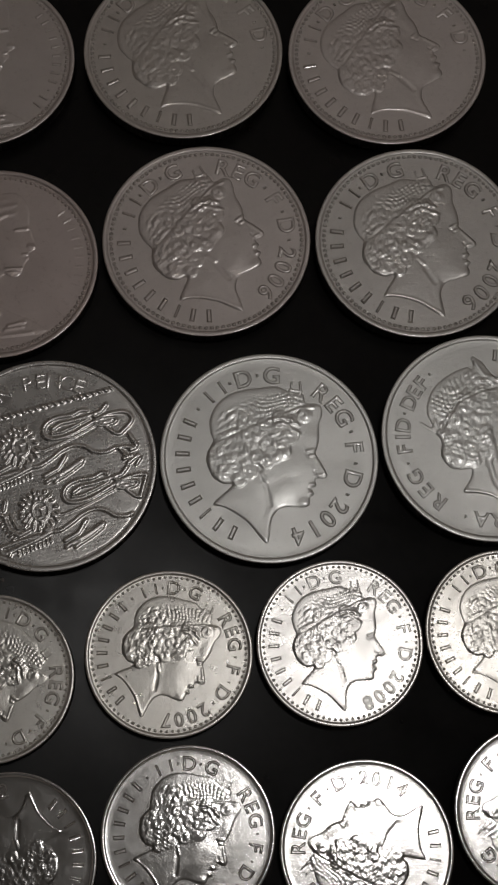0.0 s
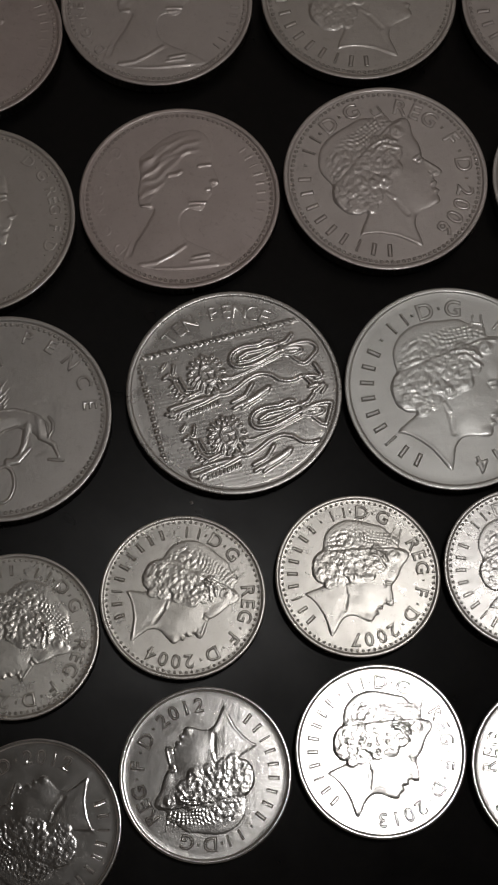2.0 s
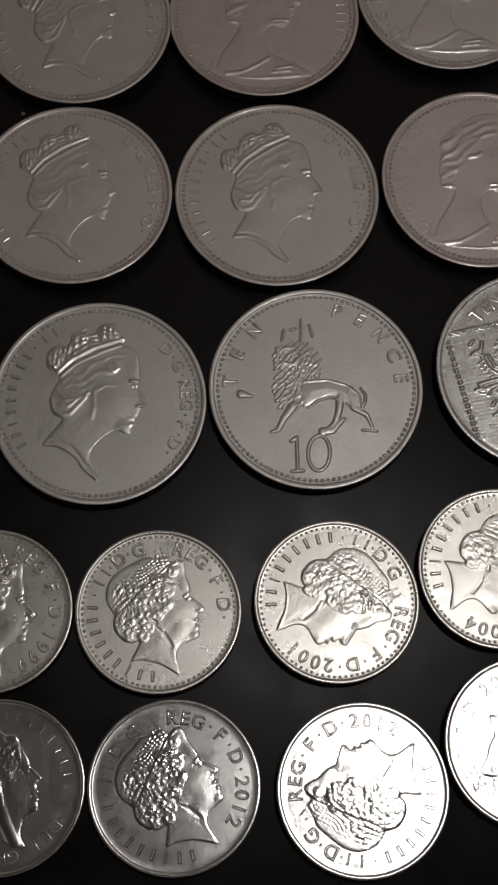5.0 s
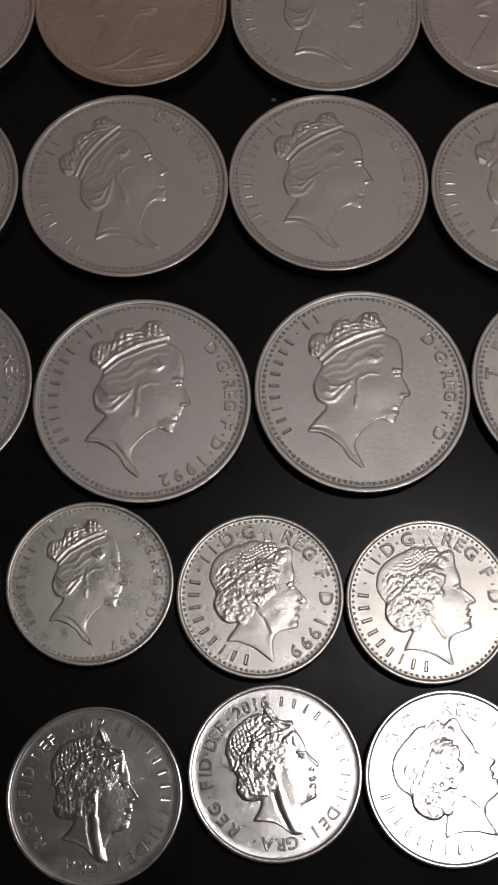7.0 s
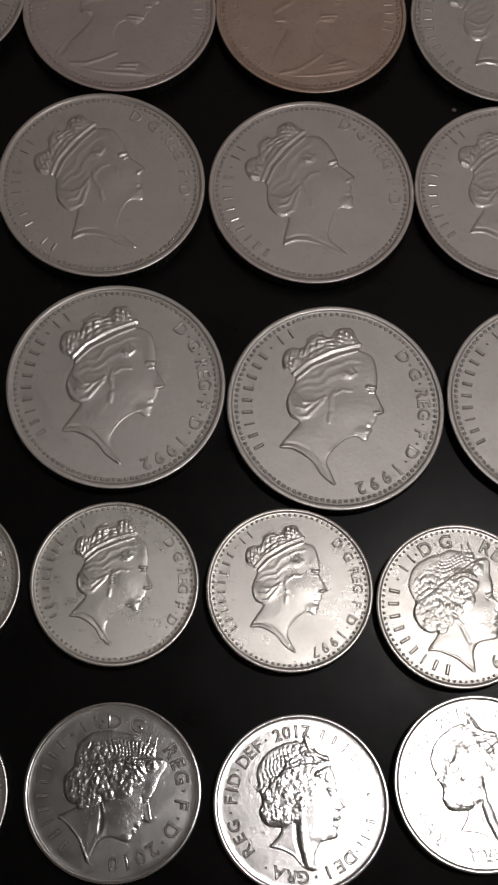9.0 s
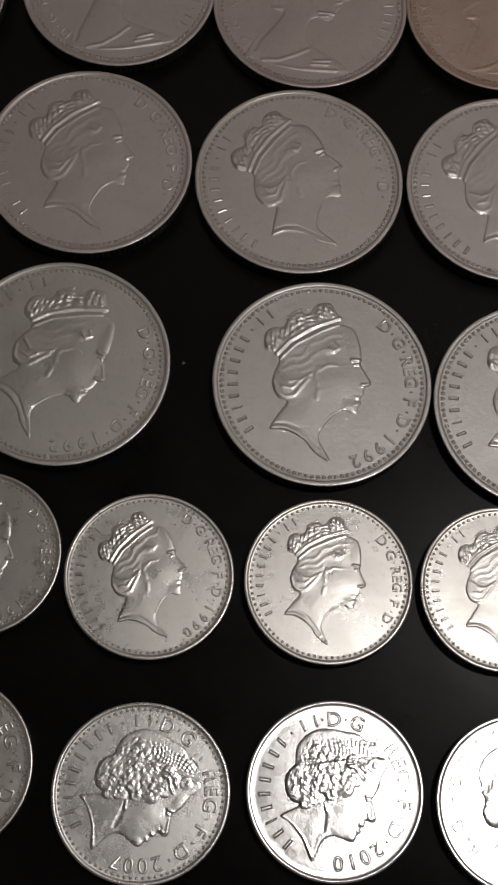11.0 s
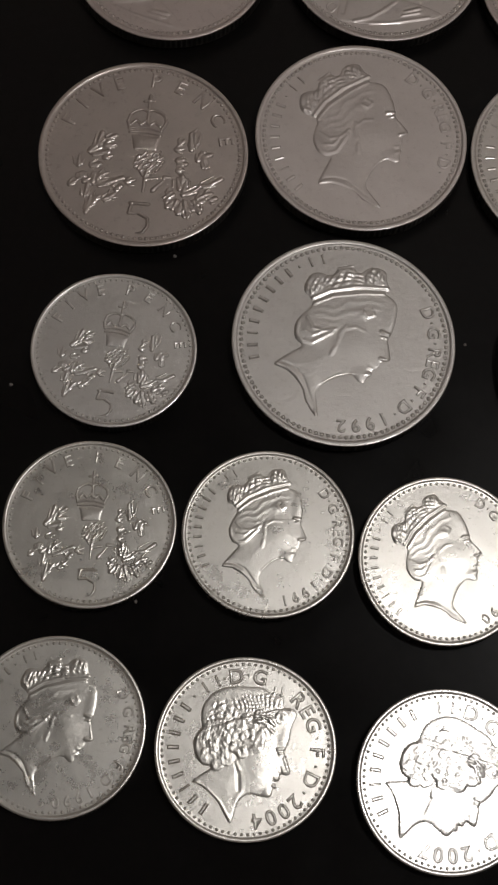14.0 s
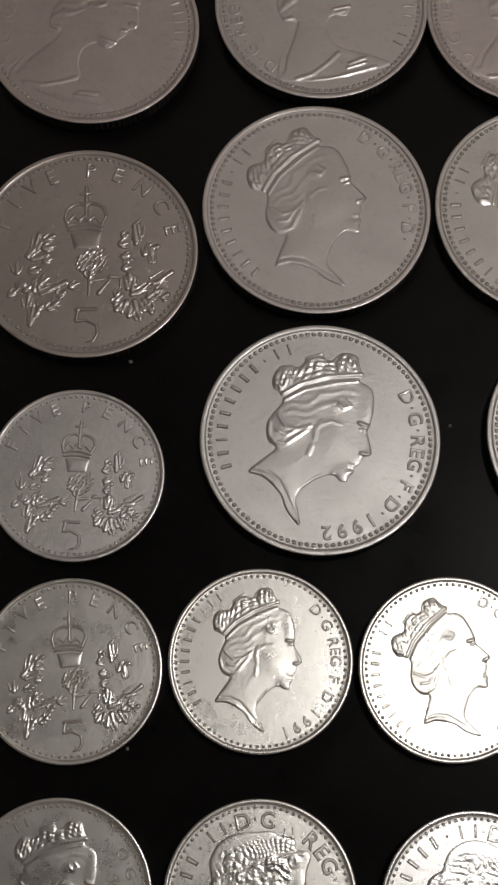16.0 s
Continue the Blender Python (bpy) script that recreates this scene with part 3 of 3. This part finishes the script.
    def ground(x, y):
        inside = np.hypot(x, y) < .93
        top, side = y - .51 - .038 * (x + .81), x + .815 + .045 * (y - .5)
        cord = np.maximum(np.clip(1 - (top / .028) ** 2, 0, 1) * (side > -.03) * (.55 + .45 * np.sin((x + top * .8) * 105)),
                          np.clip(1 - (side / .028) ** 2, 0, 1) * (top < .03) * (.50 + .50 * np.sin(y * 105)))
        z = np.where(inside & (top < -.03) & (side > .03), .0030 + .0004 * np.sin(y * math.tau / .036), -.004)
        z = np.maximum(z, np.where(inside & (cord > .03), .002 + .024 * cord, -.004))
        for line, low in plates:
            d, within = to_line(x, y, line)
            z = np.maximum(z, np.where(within & inside, .003 + low * .7 * (1 - np.exp(-d / .014)) + .04 * np.clip(d, 0, .05), -.004))
        return z
    return strokes_mesh("shield_relief", [c for c in clipped if len(c[0]) > 1], .03, .021, ground, (-.94, -.94, .94, .7))


def lion_mesh():
    """A walking crowned lion with a shaggy mane and a raised paw, worn low."""
    outline = [
        [(-.10, .05), (.11, .07), (.29, .02), (.40, -.07), (.43, -.21)],
        [(-.07, -.21), (.02, -.14), (.14, -.10), (.24, -.14)]]
    legs = [
        [(-.21, -.19), (-.30, -.32), (-.35, -.43), (-.41, -.45)],
        [(-.70, -.08), (-.60, -.10)],
        [(.32, -.03), (.35, -.20), (.47, -.27), (.52, -.39)],
        [(.23, -.09), (.21, -.25), (.17, -.36), (.08, -.44)], [(.06, -.44), (.15, -.43), (.23, -.34), (.26, -.31)]]
    paws = [
        [(.43, -.42), (.56, -.43)],
        [(.43, -.20), (.46, -.14), (.46, -.07), (.42, -.01)],
        [(-.29, .39), (-.19, .39), (-.13, .31), (-.21, .22), (-.31, .24)]]
    crown = [
        [(-.32, .46), (-.30, .57)], [(-.14, .46), (-.14, .68)], [(-.24, .57), (-.19, .59)], [(-.03, .51), (-.06, .62)],
        [(-.36, .31), (-.37, .39)]]
    numeral = [
        [(-.18, -.50), (-.17, -.81)], [(-.22, -.83), (-.12, -.82)], [(-.23, -.54), (-.18, -.50)],
        arc(.025, -.65, .10, .17, 90, 450, 28, -3)]
    strokes = [(line, .013) for line in outline] + [(line, .046, .018) for line in legs] + [(line, .017) for line in paws + crown] + [(line, .021) for line in numeral]
    flank = smooth_outline([(-.14, .02), (.11, .07), (.29, .02), (.41, -.07), (.42, -.20), (.34, -.22), (.24, -.14), (.14, -.10), (.02, -.14), (-.12, -.20)], 5)

    def body(x, y):
        d, within = to_line(x, y, flank)
        return np.where(within, .007 * (1 - np.exp(-d / .012)) + .05 * np.clip(d, 0, .12), -.004)
    rng = random.Random(4)
    for u, v in scatter([(-.38, .39), (-.24, .44), (-.08, .42), (.02, .31), (.02, .10), (-.05, -.10), (-.22, -.21), (-.33, -.18), (-.38, 0)], .036, 4):
        strokes.append(([(u - .02, v - .03), (u + rng.uniform(.01, .03), v + rng.uniform(.015, .04))], .020, .009))
    return strokes_mesh("lion_relief", strokes, .03, .012, body)


def thistle_mesh():
    """A crowned thistle between two leafy sprays, with the value below."""
    crown = [
        [(-.16, .26), (-.18, .33), (-.16, .41), (-.11, .45), (-.05, .47), (.01, .45)],
        [(.15, .26), (.19, .34), (.17, .41), (.12, .45), (.05, .47), (.01, .45)], [(.01, .31), (.01, .63)], [(-.04, .56), (.05, .57)],
        [(-.16, .25), (-.07, .27), (.03, .27), (.15, .24)], [(-.15, .21), (-.07, .22), (.03, .22), (.14, .20)],
        [(-.14, .30), (-.10, .35), (-.05, .30), (-.01, .34), (.04, .30), (.08, .34), (.13, .29)]]
    stems = [
        [(.04, -.26), (.03, -.42)], [(.06, -.28), (.16, -.27)], [(.12, -.40), (.21, -.29)], [(.22, -.25), (.28, -.25)], [(-.03, -.16), (.01, -.25)]]
    left_spray = [
        [(-.51, -.03), (-.40, .09)], [(-.37, .11), (-.28, .16)], [(-.37, .04), (-.26, .06)], [(-.50, -.06), (-.33, -.02)],
        [(-.36, -.09), (-.29, -.06)], [(-.50, -.18), (-.40, -.16)], [(-.38, -.28), (-.31, -.24)], [(-.44, -.39), (-.32, -.36), (-.17, -.29)],
        [(-.13, -.33), (-.05, -.30)], [(-.43, -.25), (-.45, -.36)], [(-.66, -.40), (-.60, -.36)], [(-.61, -.32), (-.53, -.29)],
        [(-.53, -.36), (-.48, -.32)], [(-.51, -.52), (-.49, -.39)], [(-.48, -.68), (-.45, -.48)], [(-.45, -.61), (-.41, -.56)],
        [(-.40, -.53), (-.36, -.49)], [(-.34, -.54), (-.26, -.49)], [(-.27, -.50), (-.22, -.46)], [(-.24, -.42), (-.18, -.38)],
        [(-.57, -.28), (-.50, -.31)], [(-.35, -.23), (-.41, -.33)], [(-.60, -.19), (-.60, -.08)], [(-.46, .01), (-.41, .18)]]
    right_spray = [
        [(.45, .07), (.43, .24), (.49, .30)], [(.48, .12), (.47, .24)], [(.31, .06), (.38, .07)], [(.32, .14), (.37, .15)],
        [(.33, -.06), (.40, -.04)], [(.33, -.11), (.41, -.09)], [(.34, -.17), (.40, -.16)], [(.34, -.25), (.37, -.36)], [(.39, -.23), (.39, -.36)],
        [(.44, -.25), (.41, -.38)], [(.52, -.04), (.55, .04)], [(.53, 0), (.64, .03)], [(.58, -.04), (.55, .06)], [(.60, -.13), (.58, -.01)],
        [(.41, -.42), (.50, -.38), (.59, -.30)]]
    right_leaves = [
        [(.55, -.31), (.65, -.30), (.76, -.22)], [(.55, -.45), (.62, -.40)], [(.54, -.49), (.61, -.47)], [(.62, -.40), (.69, -.38)],
        [(.66, -.46), (.72, -.43)], [(.27, -.43), (.31, -.39)], [(.24, -.50), (.32, -.43)], [(.27, -.56), (.33, -.49)], [(.32, -.59), (.36, -.49)],
        [(.38, -.62), (.40, -.50)], [(.45, -.59), (.43, -.49)], [(.51, -.57), (.46, -.48)], [(.48, -.67), (.43, -.51)], [(.58, -.59), (.50, -.47)]]
    numeral = [
        [(-.08, -.55), (.10, -.55)], [(-.06, -.55), (-.08, -.65)], [(-.08, -.66), (.01, -.65), (.10, -.70), (.11, -.78), (.07, -.85), (.01, -.87)]]
    cup = [(-.14, .19), (.15, .18), (.12, .03), (-.10, .02)]
    bulb = [(-.09, -.09), (.01, .01), (.16, .01), (.20, -.10), (.15, -.19), (.05, -.25), (-.05, -.19)]
    strokes = [(line, .017) for line in crown] + [(line, .017) for line in numeral] + [(line, .026, .012) for line in stems]
    strokes += [(line, .013, .030) if k % 2 else (line, .030, .011) for k, line in enumerate(left_spray + right_spray + right_leaves)]
    rng = random.Random(12)
    for line in left_spray + right_spray + right_leaves:
        (ax, ay), (bx, by) = line[0], line[-1]
        for side in (-1, 1):
            dx, dy, n = bx - ax, by - ay, rng.uniform(.018, .038) * side
            k = n / max(math.hypot(dx, dy), .02)
            strokes.append(([(ax - dy * k + dx * .15, ay + dx * k + dy * .15), (bx - dy * k * 1.6 - dx * rng.uniform(.1, .4), by + dx * k * 1.6 - dy * rng.uniform(.1, .4))], .018, .008))
    for u, v in scatter(bulb, .030, 6):
        strokes.append(([(u - .012, v - .012), (u + .014, v + .016)], .014))

    def petals(x, y):
        d, within = to_line(x, y, np.array(cup))
        return np.where(within, .009 * (1 - np.exp(-d / .014)) + .03 * np.clip(d, 0, .08), -.004)
    return strokes_mesh("thistle_relief", strokes, .03, .019, petals)


DESIGNS = dict(BUSTS, shield=shield_mesh(), lion=lion_mesh(), thistle=thistle_mesh())

# ---- struck letters and bars ----
LETTERS = {}


def letter(ch):
    """One raised letter, a unit high, centred on its foot."""
    if ch not in LETTERS:
        cu = bpy.data.curves.new("letter", "FONT")
        cu.body, cu.size, cu.extrude, cu.bevel_depth, cu.bevel_resolution, cu.resolution_u, cu.offset = ch, 1.38, 0.01, 0.095, 2, 4, -0.05
        ob = bpy.data.objects.new("letter", cu)
        scene.collection.objects.link(ob)
        me = bpy.data.meshes.new_from_object(ob.evaluated_get(bpy.context.evaluated_depsgraph_get()))
        v = np.array([p.co[:] for p in me.vertices])
        v[:, 0] -= (v[:, 0].min() + v[:, 0].max()) / 2
        LETTERS[ch] = (v, [tuple(p.vertices) for p in me.polygons], v[:, 0].max() * 2)
        bpy.data.objects.remove(ob)
        bpy.data.curves.remove(cu)
        bpy.data.meshes.remove(me)
    return LETTERS[ch]


def bar(w, y0, y1):
    """A plain bar with sloping flanks and a narrow top."""
    b = bmesh.new()
    box(b, -w / 2, y0, -0.12, w / 2, y1, 0.12)
    for v in b.verts:
        if v.co.z > 0:
            v.co.x *= 0.30
            v.co.y += 0.16 * (y1 - y0) * (1 if v.co.y < (y0 + y1) / 2 else -1)
    bmesh.ops.bevel(b, geom=[e for e in b.edges if all(v.co.z > 0 for v in e.verts)], offset=0.03, segments=1, affect="EDGES")
    b.verts.index_update()
    out = (np.array([v.co[:] for v in b.verts]), [tuple(v.index for v in f.verts) for f in b.faces], w)
    b.free()
    return out


BAR, STROKE, DOT = bar(0.46, 0.0, 1.0), bar(0.30, 0.0, 1.0), bar(0.24, 0.38, 0.62)
HEIGHT = 0.30
GLYPHS = {}


def glyph(coin, ch, m, material):
    """One struck letter, digit, stop or plain bar on a coin's face."""
    key = (ch, material.name)
    name = "bar" if ch in "|!" else "stop" if ch == "*" else "digit" if ch.isdigit() else "letter"
    if key not in GLYPHS:
        v, f, _ = BAR if ch == "|" else STROKE if ch == "!" else DOT if ch == "*" else letter(ch)
        me = bpy.data.meshes.new(name)
        me.from_pydata(v.tolist(), [], f)
        me.materials.append(material)
        me.polygons.foreach_set("use_smooth", [ch not in "|!*"] * len(f))
        GLYPHS[key] = me
    ob = new(name, GLYPHS[key])
    ob.parent = coin
    ob.matrix_basis = m


def ring_text(coin, word, a0, a1, size, r, z, material):
    """Letters along the rim from clock angle a0 to a1, feet to the centre."""
    for k, ch in enumerate(word):
        if ch != " ":
            a = a0 + (a1 - a0) * (k / max(len(word) - 1, 1))
            m = pose(0, 0, z, 0, 0, -a) @ Matrix.Translation((0, (0.875 - size) * r, 0)) @ Matrix.Diagonal((size * r, size * r, HEIGHT * SHARP[material.name] * size * r, 1))
            glyph(coin, ch, m, material)


def inscription(coin, design, year, r, z, material):
    n = "||!||||||*!!"
    rows = {"laurel": [(n, 208, 330), ("*D*G", 336, 365), ("REG*F*D*", 42, 120), (year, 130, 164)],
            "crowned": [(n, 238, 328), ("D*G*REG*F*D*", 50, 128), (year, 136, 163)],
            "young": [("D*G*REG*F*D*", 228, 318), (year, 196, 222), (n, 52, 132)],
            "mature": [(n[:9], 10, 96), ("*!!*", 103, 122), ("DEI*GRA*", 130, 202), ("REG*", 222, 254), ("FID*DEF*", 264, 322), (year, 332, 356)],
            "shield": [("TEN PENCE", -36, 34)], "lion": [("TEN", 273, 314), ("PENCE", 15, 83)],
            "thistle": [("FIVE", 292, 338), ("PENCE", 4, 76)]}[design]
    size = {"laurel": 0.165, "shield": 0.145, "thistle": 0.145, "lion": 0.135, "mature": 0.14}.get(design, 0.118)
    for word, a0, a1 in rows:
        ring_text(coin, word, a0, a1, size, r, z, material)


MESHES = {}


def shared(key, make):
    if key not in MESHES:
        MESHES[key] = make()
    return MESHES[key]


def coloured(me, material):
    c = me.copy()
    c.materials.clear()
    c.materials.append(material)
    return c


LOOK = {"laurel": "a laurelled bust", "crowned": "a crowned bust", "young": "a draped bust", "mature": "a diademed bust",
        "shield": "part of a shield", "lion": "a walking lion", "thistle": "a crowned thistle"}
SIZE_WORD = {"ten": "ten pence", "old_five": "large old five pence", "five": "small five pence"}
TONE = {"darkened_cupronickel": "darkened brownish", "toned_brown_cupronickel": "brown toned", "worn_warm_cupronickel": "worn dull", "worn_grey_cupronickel": "worn grey",
        "handled_cupronickel": "bright silvery", "toned_pinkish_cupronickel": "pinkish toned", "dull_olive_cupronickel": "dull olive grey", "crisp_cupronickel": "crisp silvery", "nickel_plated_steel": "shiny plated", "satin_plated_steel": "bright satin"}
TILT = random.Random(5)
RELIEF = 0.42


WEAR = {PINK.name: 1.15, OLIVE.name: 1.25, BROWN.name: 0.75, WARM.name: 1.25, GREY.name: 1.35, SATIN.name: 1.3, BRIGHT.name: 1.2, STRUCK.name: 1.15, PLATE.name: 0.9, DULLED.name: 1.2}
SHARP = {PINK.name: 0.6, OLIVE.name: 1.5, BROWN.name: 0.6, WARM.name: 1.6, GREY.name: 2.5, SATIN.name: 2.0, BRIGHT.name: 2.3, STRUCK.name: 1.25, PLATE.name: 2.5, DULLED.name: 2.3}


def make_coin(x, y, size, material, design, turn, year="", beads=True, row="", wear=0.0):
    """One coin, its middle at x, y in millimetres, turned clockwise by so many degrees."""
    r, t = SIZES[size]
    label = "%s %s coin showing %s" % (TONE[material.name], SIZE_WORD[size], LOOK[design])
    coin = tagged(new("coin"), label, "coin", row)
    lean = (TILT.uniform(-0.25, 0.25), TILT.uniform(-0.25, 0.25))
    coin.matrix_basis = pose(x / 1000, y / 1000, 0.00004, lean[0], lean[1], -turn)
    z = t - DEPTH - 0.00001
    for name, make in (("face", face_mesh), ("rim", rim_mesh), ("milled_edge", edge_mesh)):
        # milled sides get EDGE, with their shade put into the base colour
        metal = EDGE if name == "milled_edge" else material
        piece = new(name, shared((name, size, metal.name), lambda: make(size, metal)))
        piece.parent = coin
    if beads:
        ring = new("beaded_border", shared(("beads", size, material.name), lambda: bead_mesh(size, material, 108 if size != "five" else 84)))
        ring.parent = coin
        tagged(ring, kind="stuff")
    art = DESIGNS[design]
    relief = new(art.name.split(".")[0], shared((design, material.name), lambda: coloured(art, material)))
    relief.parent = coin
    relief.matrix_basis = Matrix.Translation((0, 0, z)) @ Matrix.Diagonal((r, r, r * RELIEF * (wear or WEAR[material.name]), 1))
    inscription(coin, design, year, r, z, material)
    return coin


ROW_A = "coins of the far row"
ROW_B = "coins of the second row"
ROW_C = "coins of the middle row"
ROW_D = "coins of the fourth row"
ROW_E = "coins of the near row"

make_coin(26.4, 94.8, "ten", WARM, "laurel", -33, row=ROW_A)
make_coin(1.3, 96.7, "ten", OLIVE, "laurel", -30, row=ROW_A)
make_coin(-24.0, 96.4, "old_five", WARM, "young", 0, row=ROW_A)
make_coin(-47.7, 92.5, "old_five", PINK, "young", 0, row=ROW_A)
make_coin(-71.3, 91.5, "old_five", OLIVE, "crowned", -20, row=ROW_A)
make_coin(-95.7, 91.2, "old_five", BROWN, "young", -8, row=ROW_A)
make_coin(-119.5, 89.8, "old_five", PINK, "young", 5, row=ROW_A)
make_coin(-143.2, 91.2, "old_five", WARM, "young", -10, row=ROW_A)
make_coin(-168.9, 88.8, "old_five", PINK, "young", 20, row=ROW_A)

make_coin(27.9, 69.6, "ten", GREY, "laurel", -17, "2006", row=ROW_B, wear=1.5)
make_coin(2.9, 71.0, "ten", WARM, "laurel", -27, "2006", row=ROW_B, wear=1.5)
make_coin(-21.8, 69.2, "old_five", PINK, "young", 0, row=ROW_B)
make_coin(-46.4, 67.1, "ten", OLIVE, "crowned", -8, row=ROW_B)
make_coin(-70.9, 67.1, "old_five", WARM, "crowned", -7, row=ROW_B)
make_coin(-95.1, 65.8, "ten", WARM, "crowned", -27, row=ROW_B)
make_coin(-120.0, 65.2, "ten", OLIVE, "crowned", -29, row=ROW_B)
make_coin(-144.9, 66.1, "ten", WARM, "crowned", -15, row=ROW_B)
make_coin(-169.6, 61.7, "old_five", DULLED, "thistle", 0, row=ROW_B, wear=1.6)

make_coin(33.6, 45.1, "ten", SATIN, "mature", 0, row=ROW_C, beads=False)
make_coin(8.6, 44.0, "ten", SATIN, "laurel", 0, "2014", row=ROW_C, beads=False)
make_coin(-16.2, 44.4, "ten", STRUCK, "shield", -11, row=ROW_C, beads=False)
make_coin(-42.3, 42.2, "ten", GREY, "lion", 1, row=ROW_C, wear=1.9)
make_coin(-67.0, 40.5, "ten", GREY, "crowned", 0, row=ROW_C)
make_coin(-91.8, 38.6, "ten", GREY, "crowned", 0, "1992", row=ROW_C)
make_coin(-116.5, 39.8, "ten", GREY, "crowned", -6, "1992", row=ROW_C)
make_coin(-145.7, 40.4, "ten", GREY, "crowned", 16, "1992", row=ROW_C)
make_coin(-170.5, 37.3, "five", GREY, "thistle", 5, row=ROW_C, wear=1.8)

make_coin(33.2, 23.0, "five", BRIGHT, "laurel", -5, "2008", row=ROW_D)
make_coin(14.9, 22.8, "five", STRUCK, "laurel", -5, "2008", row=ROW_D)
make_coin(-3.5, 22.6, "five", BRIGHT, "laurel", 21, "2007", row=ROW_D)
make_coin(-22.6, 21.0, "five", BRIGHT, "laurel", 46, "2004", row=ROW_D)
make_coin(-40.6, 17.4, "five", BRIGHT, "laurel", 59, "2001", row=ROW_D)
make_coin(-59.9, 16.4, "five", BRIGHT, "laurel", -24, row=ROW_D)
make_coin(-78.1, 16.5, "five", BRIGHT, "laurel", -17, "1999", row=ROW_D)
make_coin(-96.4, 17.4, "five", BRIGHT, "crowned", -6, "1997", row=ROW_D)
make_coin(-115.1, 17.2, "five", BRIGHT, "crowned", 0, row=ROW_D)
make_coin(-134.1, 16.7, "five", BRIGHT, "crowned", -20, "1990", row=ROW_D)
make_coin(-152.5, 18.1, "five", BRIGHT, "crowned", 0, "1991", row=ROW_D)
make_coin(-171.0, 17.7, "five", BRIGHT, "thistle", -2, row=ROW_D, wear=1.7)

make_coin(34.4, 4.0, "five", PLATE, "laurel", 230, "2012", row=ROW_E, beads=False)
make_coin(16.0, 1.4, "five", PLATE, "laurel", 232, "2014", row=ROW_E, beads=False)
make_coin(-2.3, 3.9, "five", PLATE, "laurel", 18, "2013", row=ROW_E, beads=False)
make_coin(-20.7, 2.2, "five", PLATE, "laurel", 192, "2012", row=ROW_E, beads=False)
make_coin(-38.4, -2.5, "five", PLATE, "laurel", 224, "2012", row=ROW_E, beads=False)
make_coin(-58.0, -2.1, "five", PLATE, "laurel", -44, "2012", row=ROW_E, beads=False)
make_coin(-76.2, -2.0, "five", PLATE, "mature", -6, "2016", row=ROW_E, beads=False)
make_coin(-94.6, -4.8, "five", PLATE, "mature", 6, "2017", row=ROW_E, beads=False)
make_coin(-113.8, -4.4, "five", PLATE, "laurel", 12, "2010", row=ROW_E, beads=False)
make_coin(-133.3, -5.6, "five", STRUCK, "laurel", 33, "2007", row=ROW_E)
make_coin(-153.3, -3.9, "five", BRIGHT, "laurel", 3, "2004", row=ROW_E)
make_coin(-172.2, -3.2, "five", BRIGHT, "crowned", 10, "1990", row=ROW_E)


# ---- specks of dust on the black top ----
def make_speck(x, y, size):
    bm = bmesh.new()
    bmesh.ops.create_icosphere(bm, subdivisions=2, radius=size)
    for v in bm.verts:
        v.co *= 1 + 0.5 * noise.noise(v.co * 9000 + Vector((x, y, 0)))
        v.co.z = max(v.co.z * 0.6, -size * 0.2)
    ob = new("dust_speck", mesh_of("dust_speck", bm, DUST))
    ob.location = (x / 1000, y / 1000, size * 0.2)
    return tagged(ob, "tiny pale grey speck of dust on black lacquer", "dust", "dust specks")


for x, y, size in ((-21.4, 31.9, 0.00022), (-77.6, 79.1, 0.0003), (-165.0, 49.8, 0.0002), (-181.3, 32.9, 0.0002), (-132.1, 41.8, 0.00018), (-165.6, 10.2, 0.0002)):
    make_speck(x, y, size)
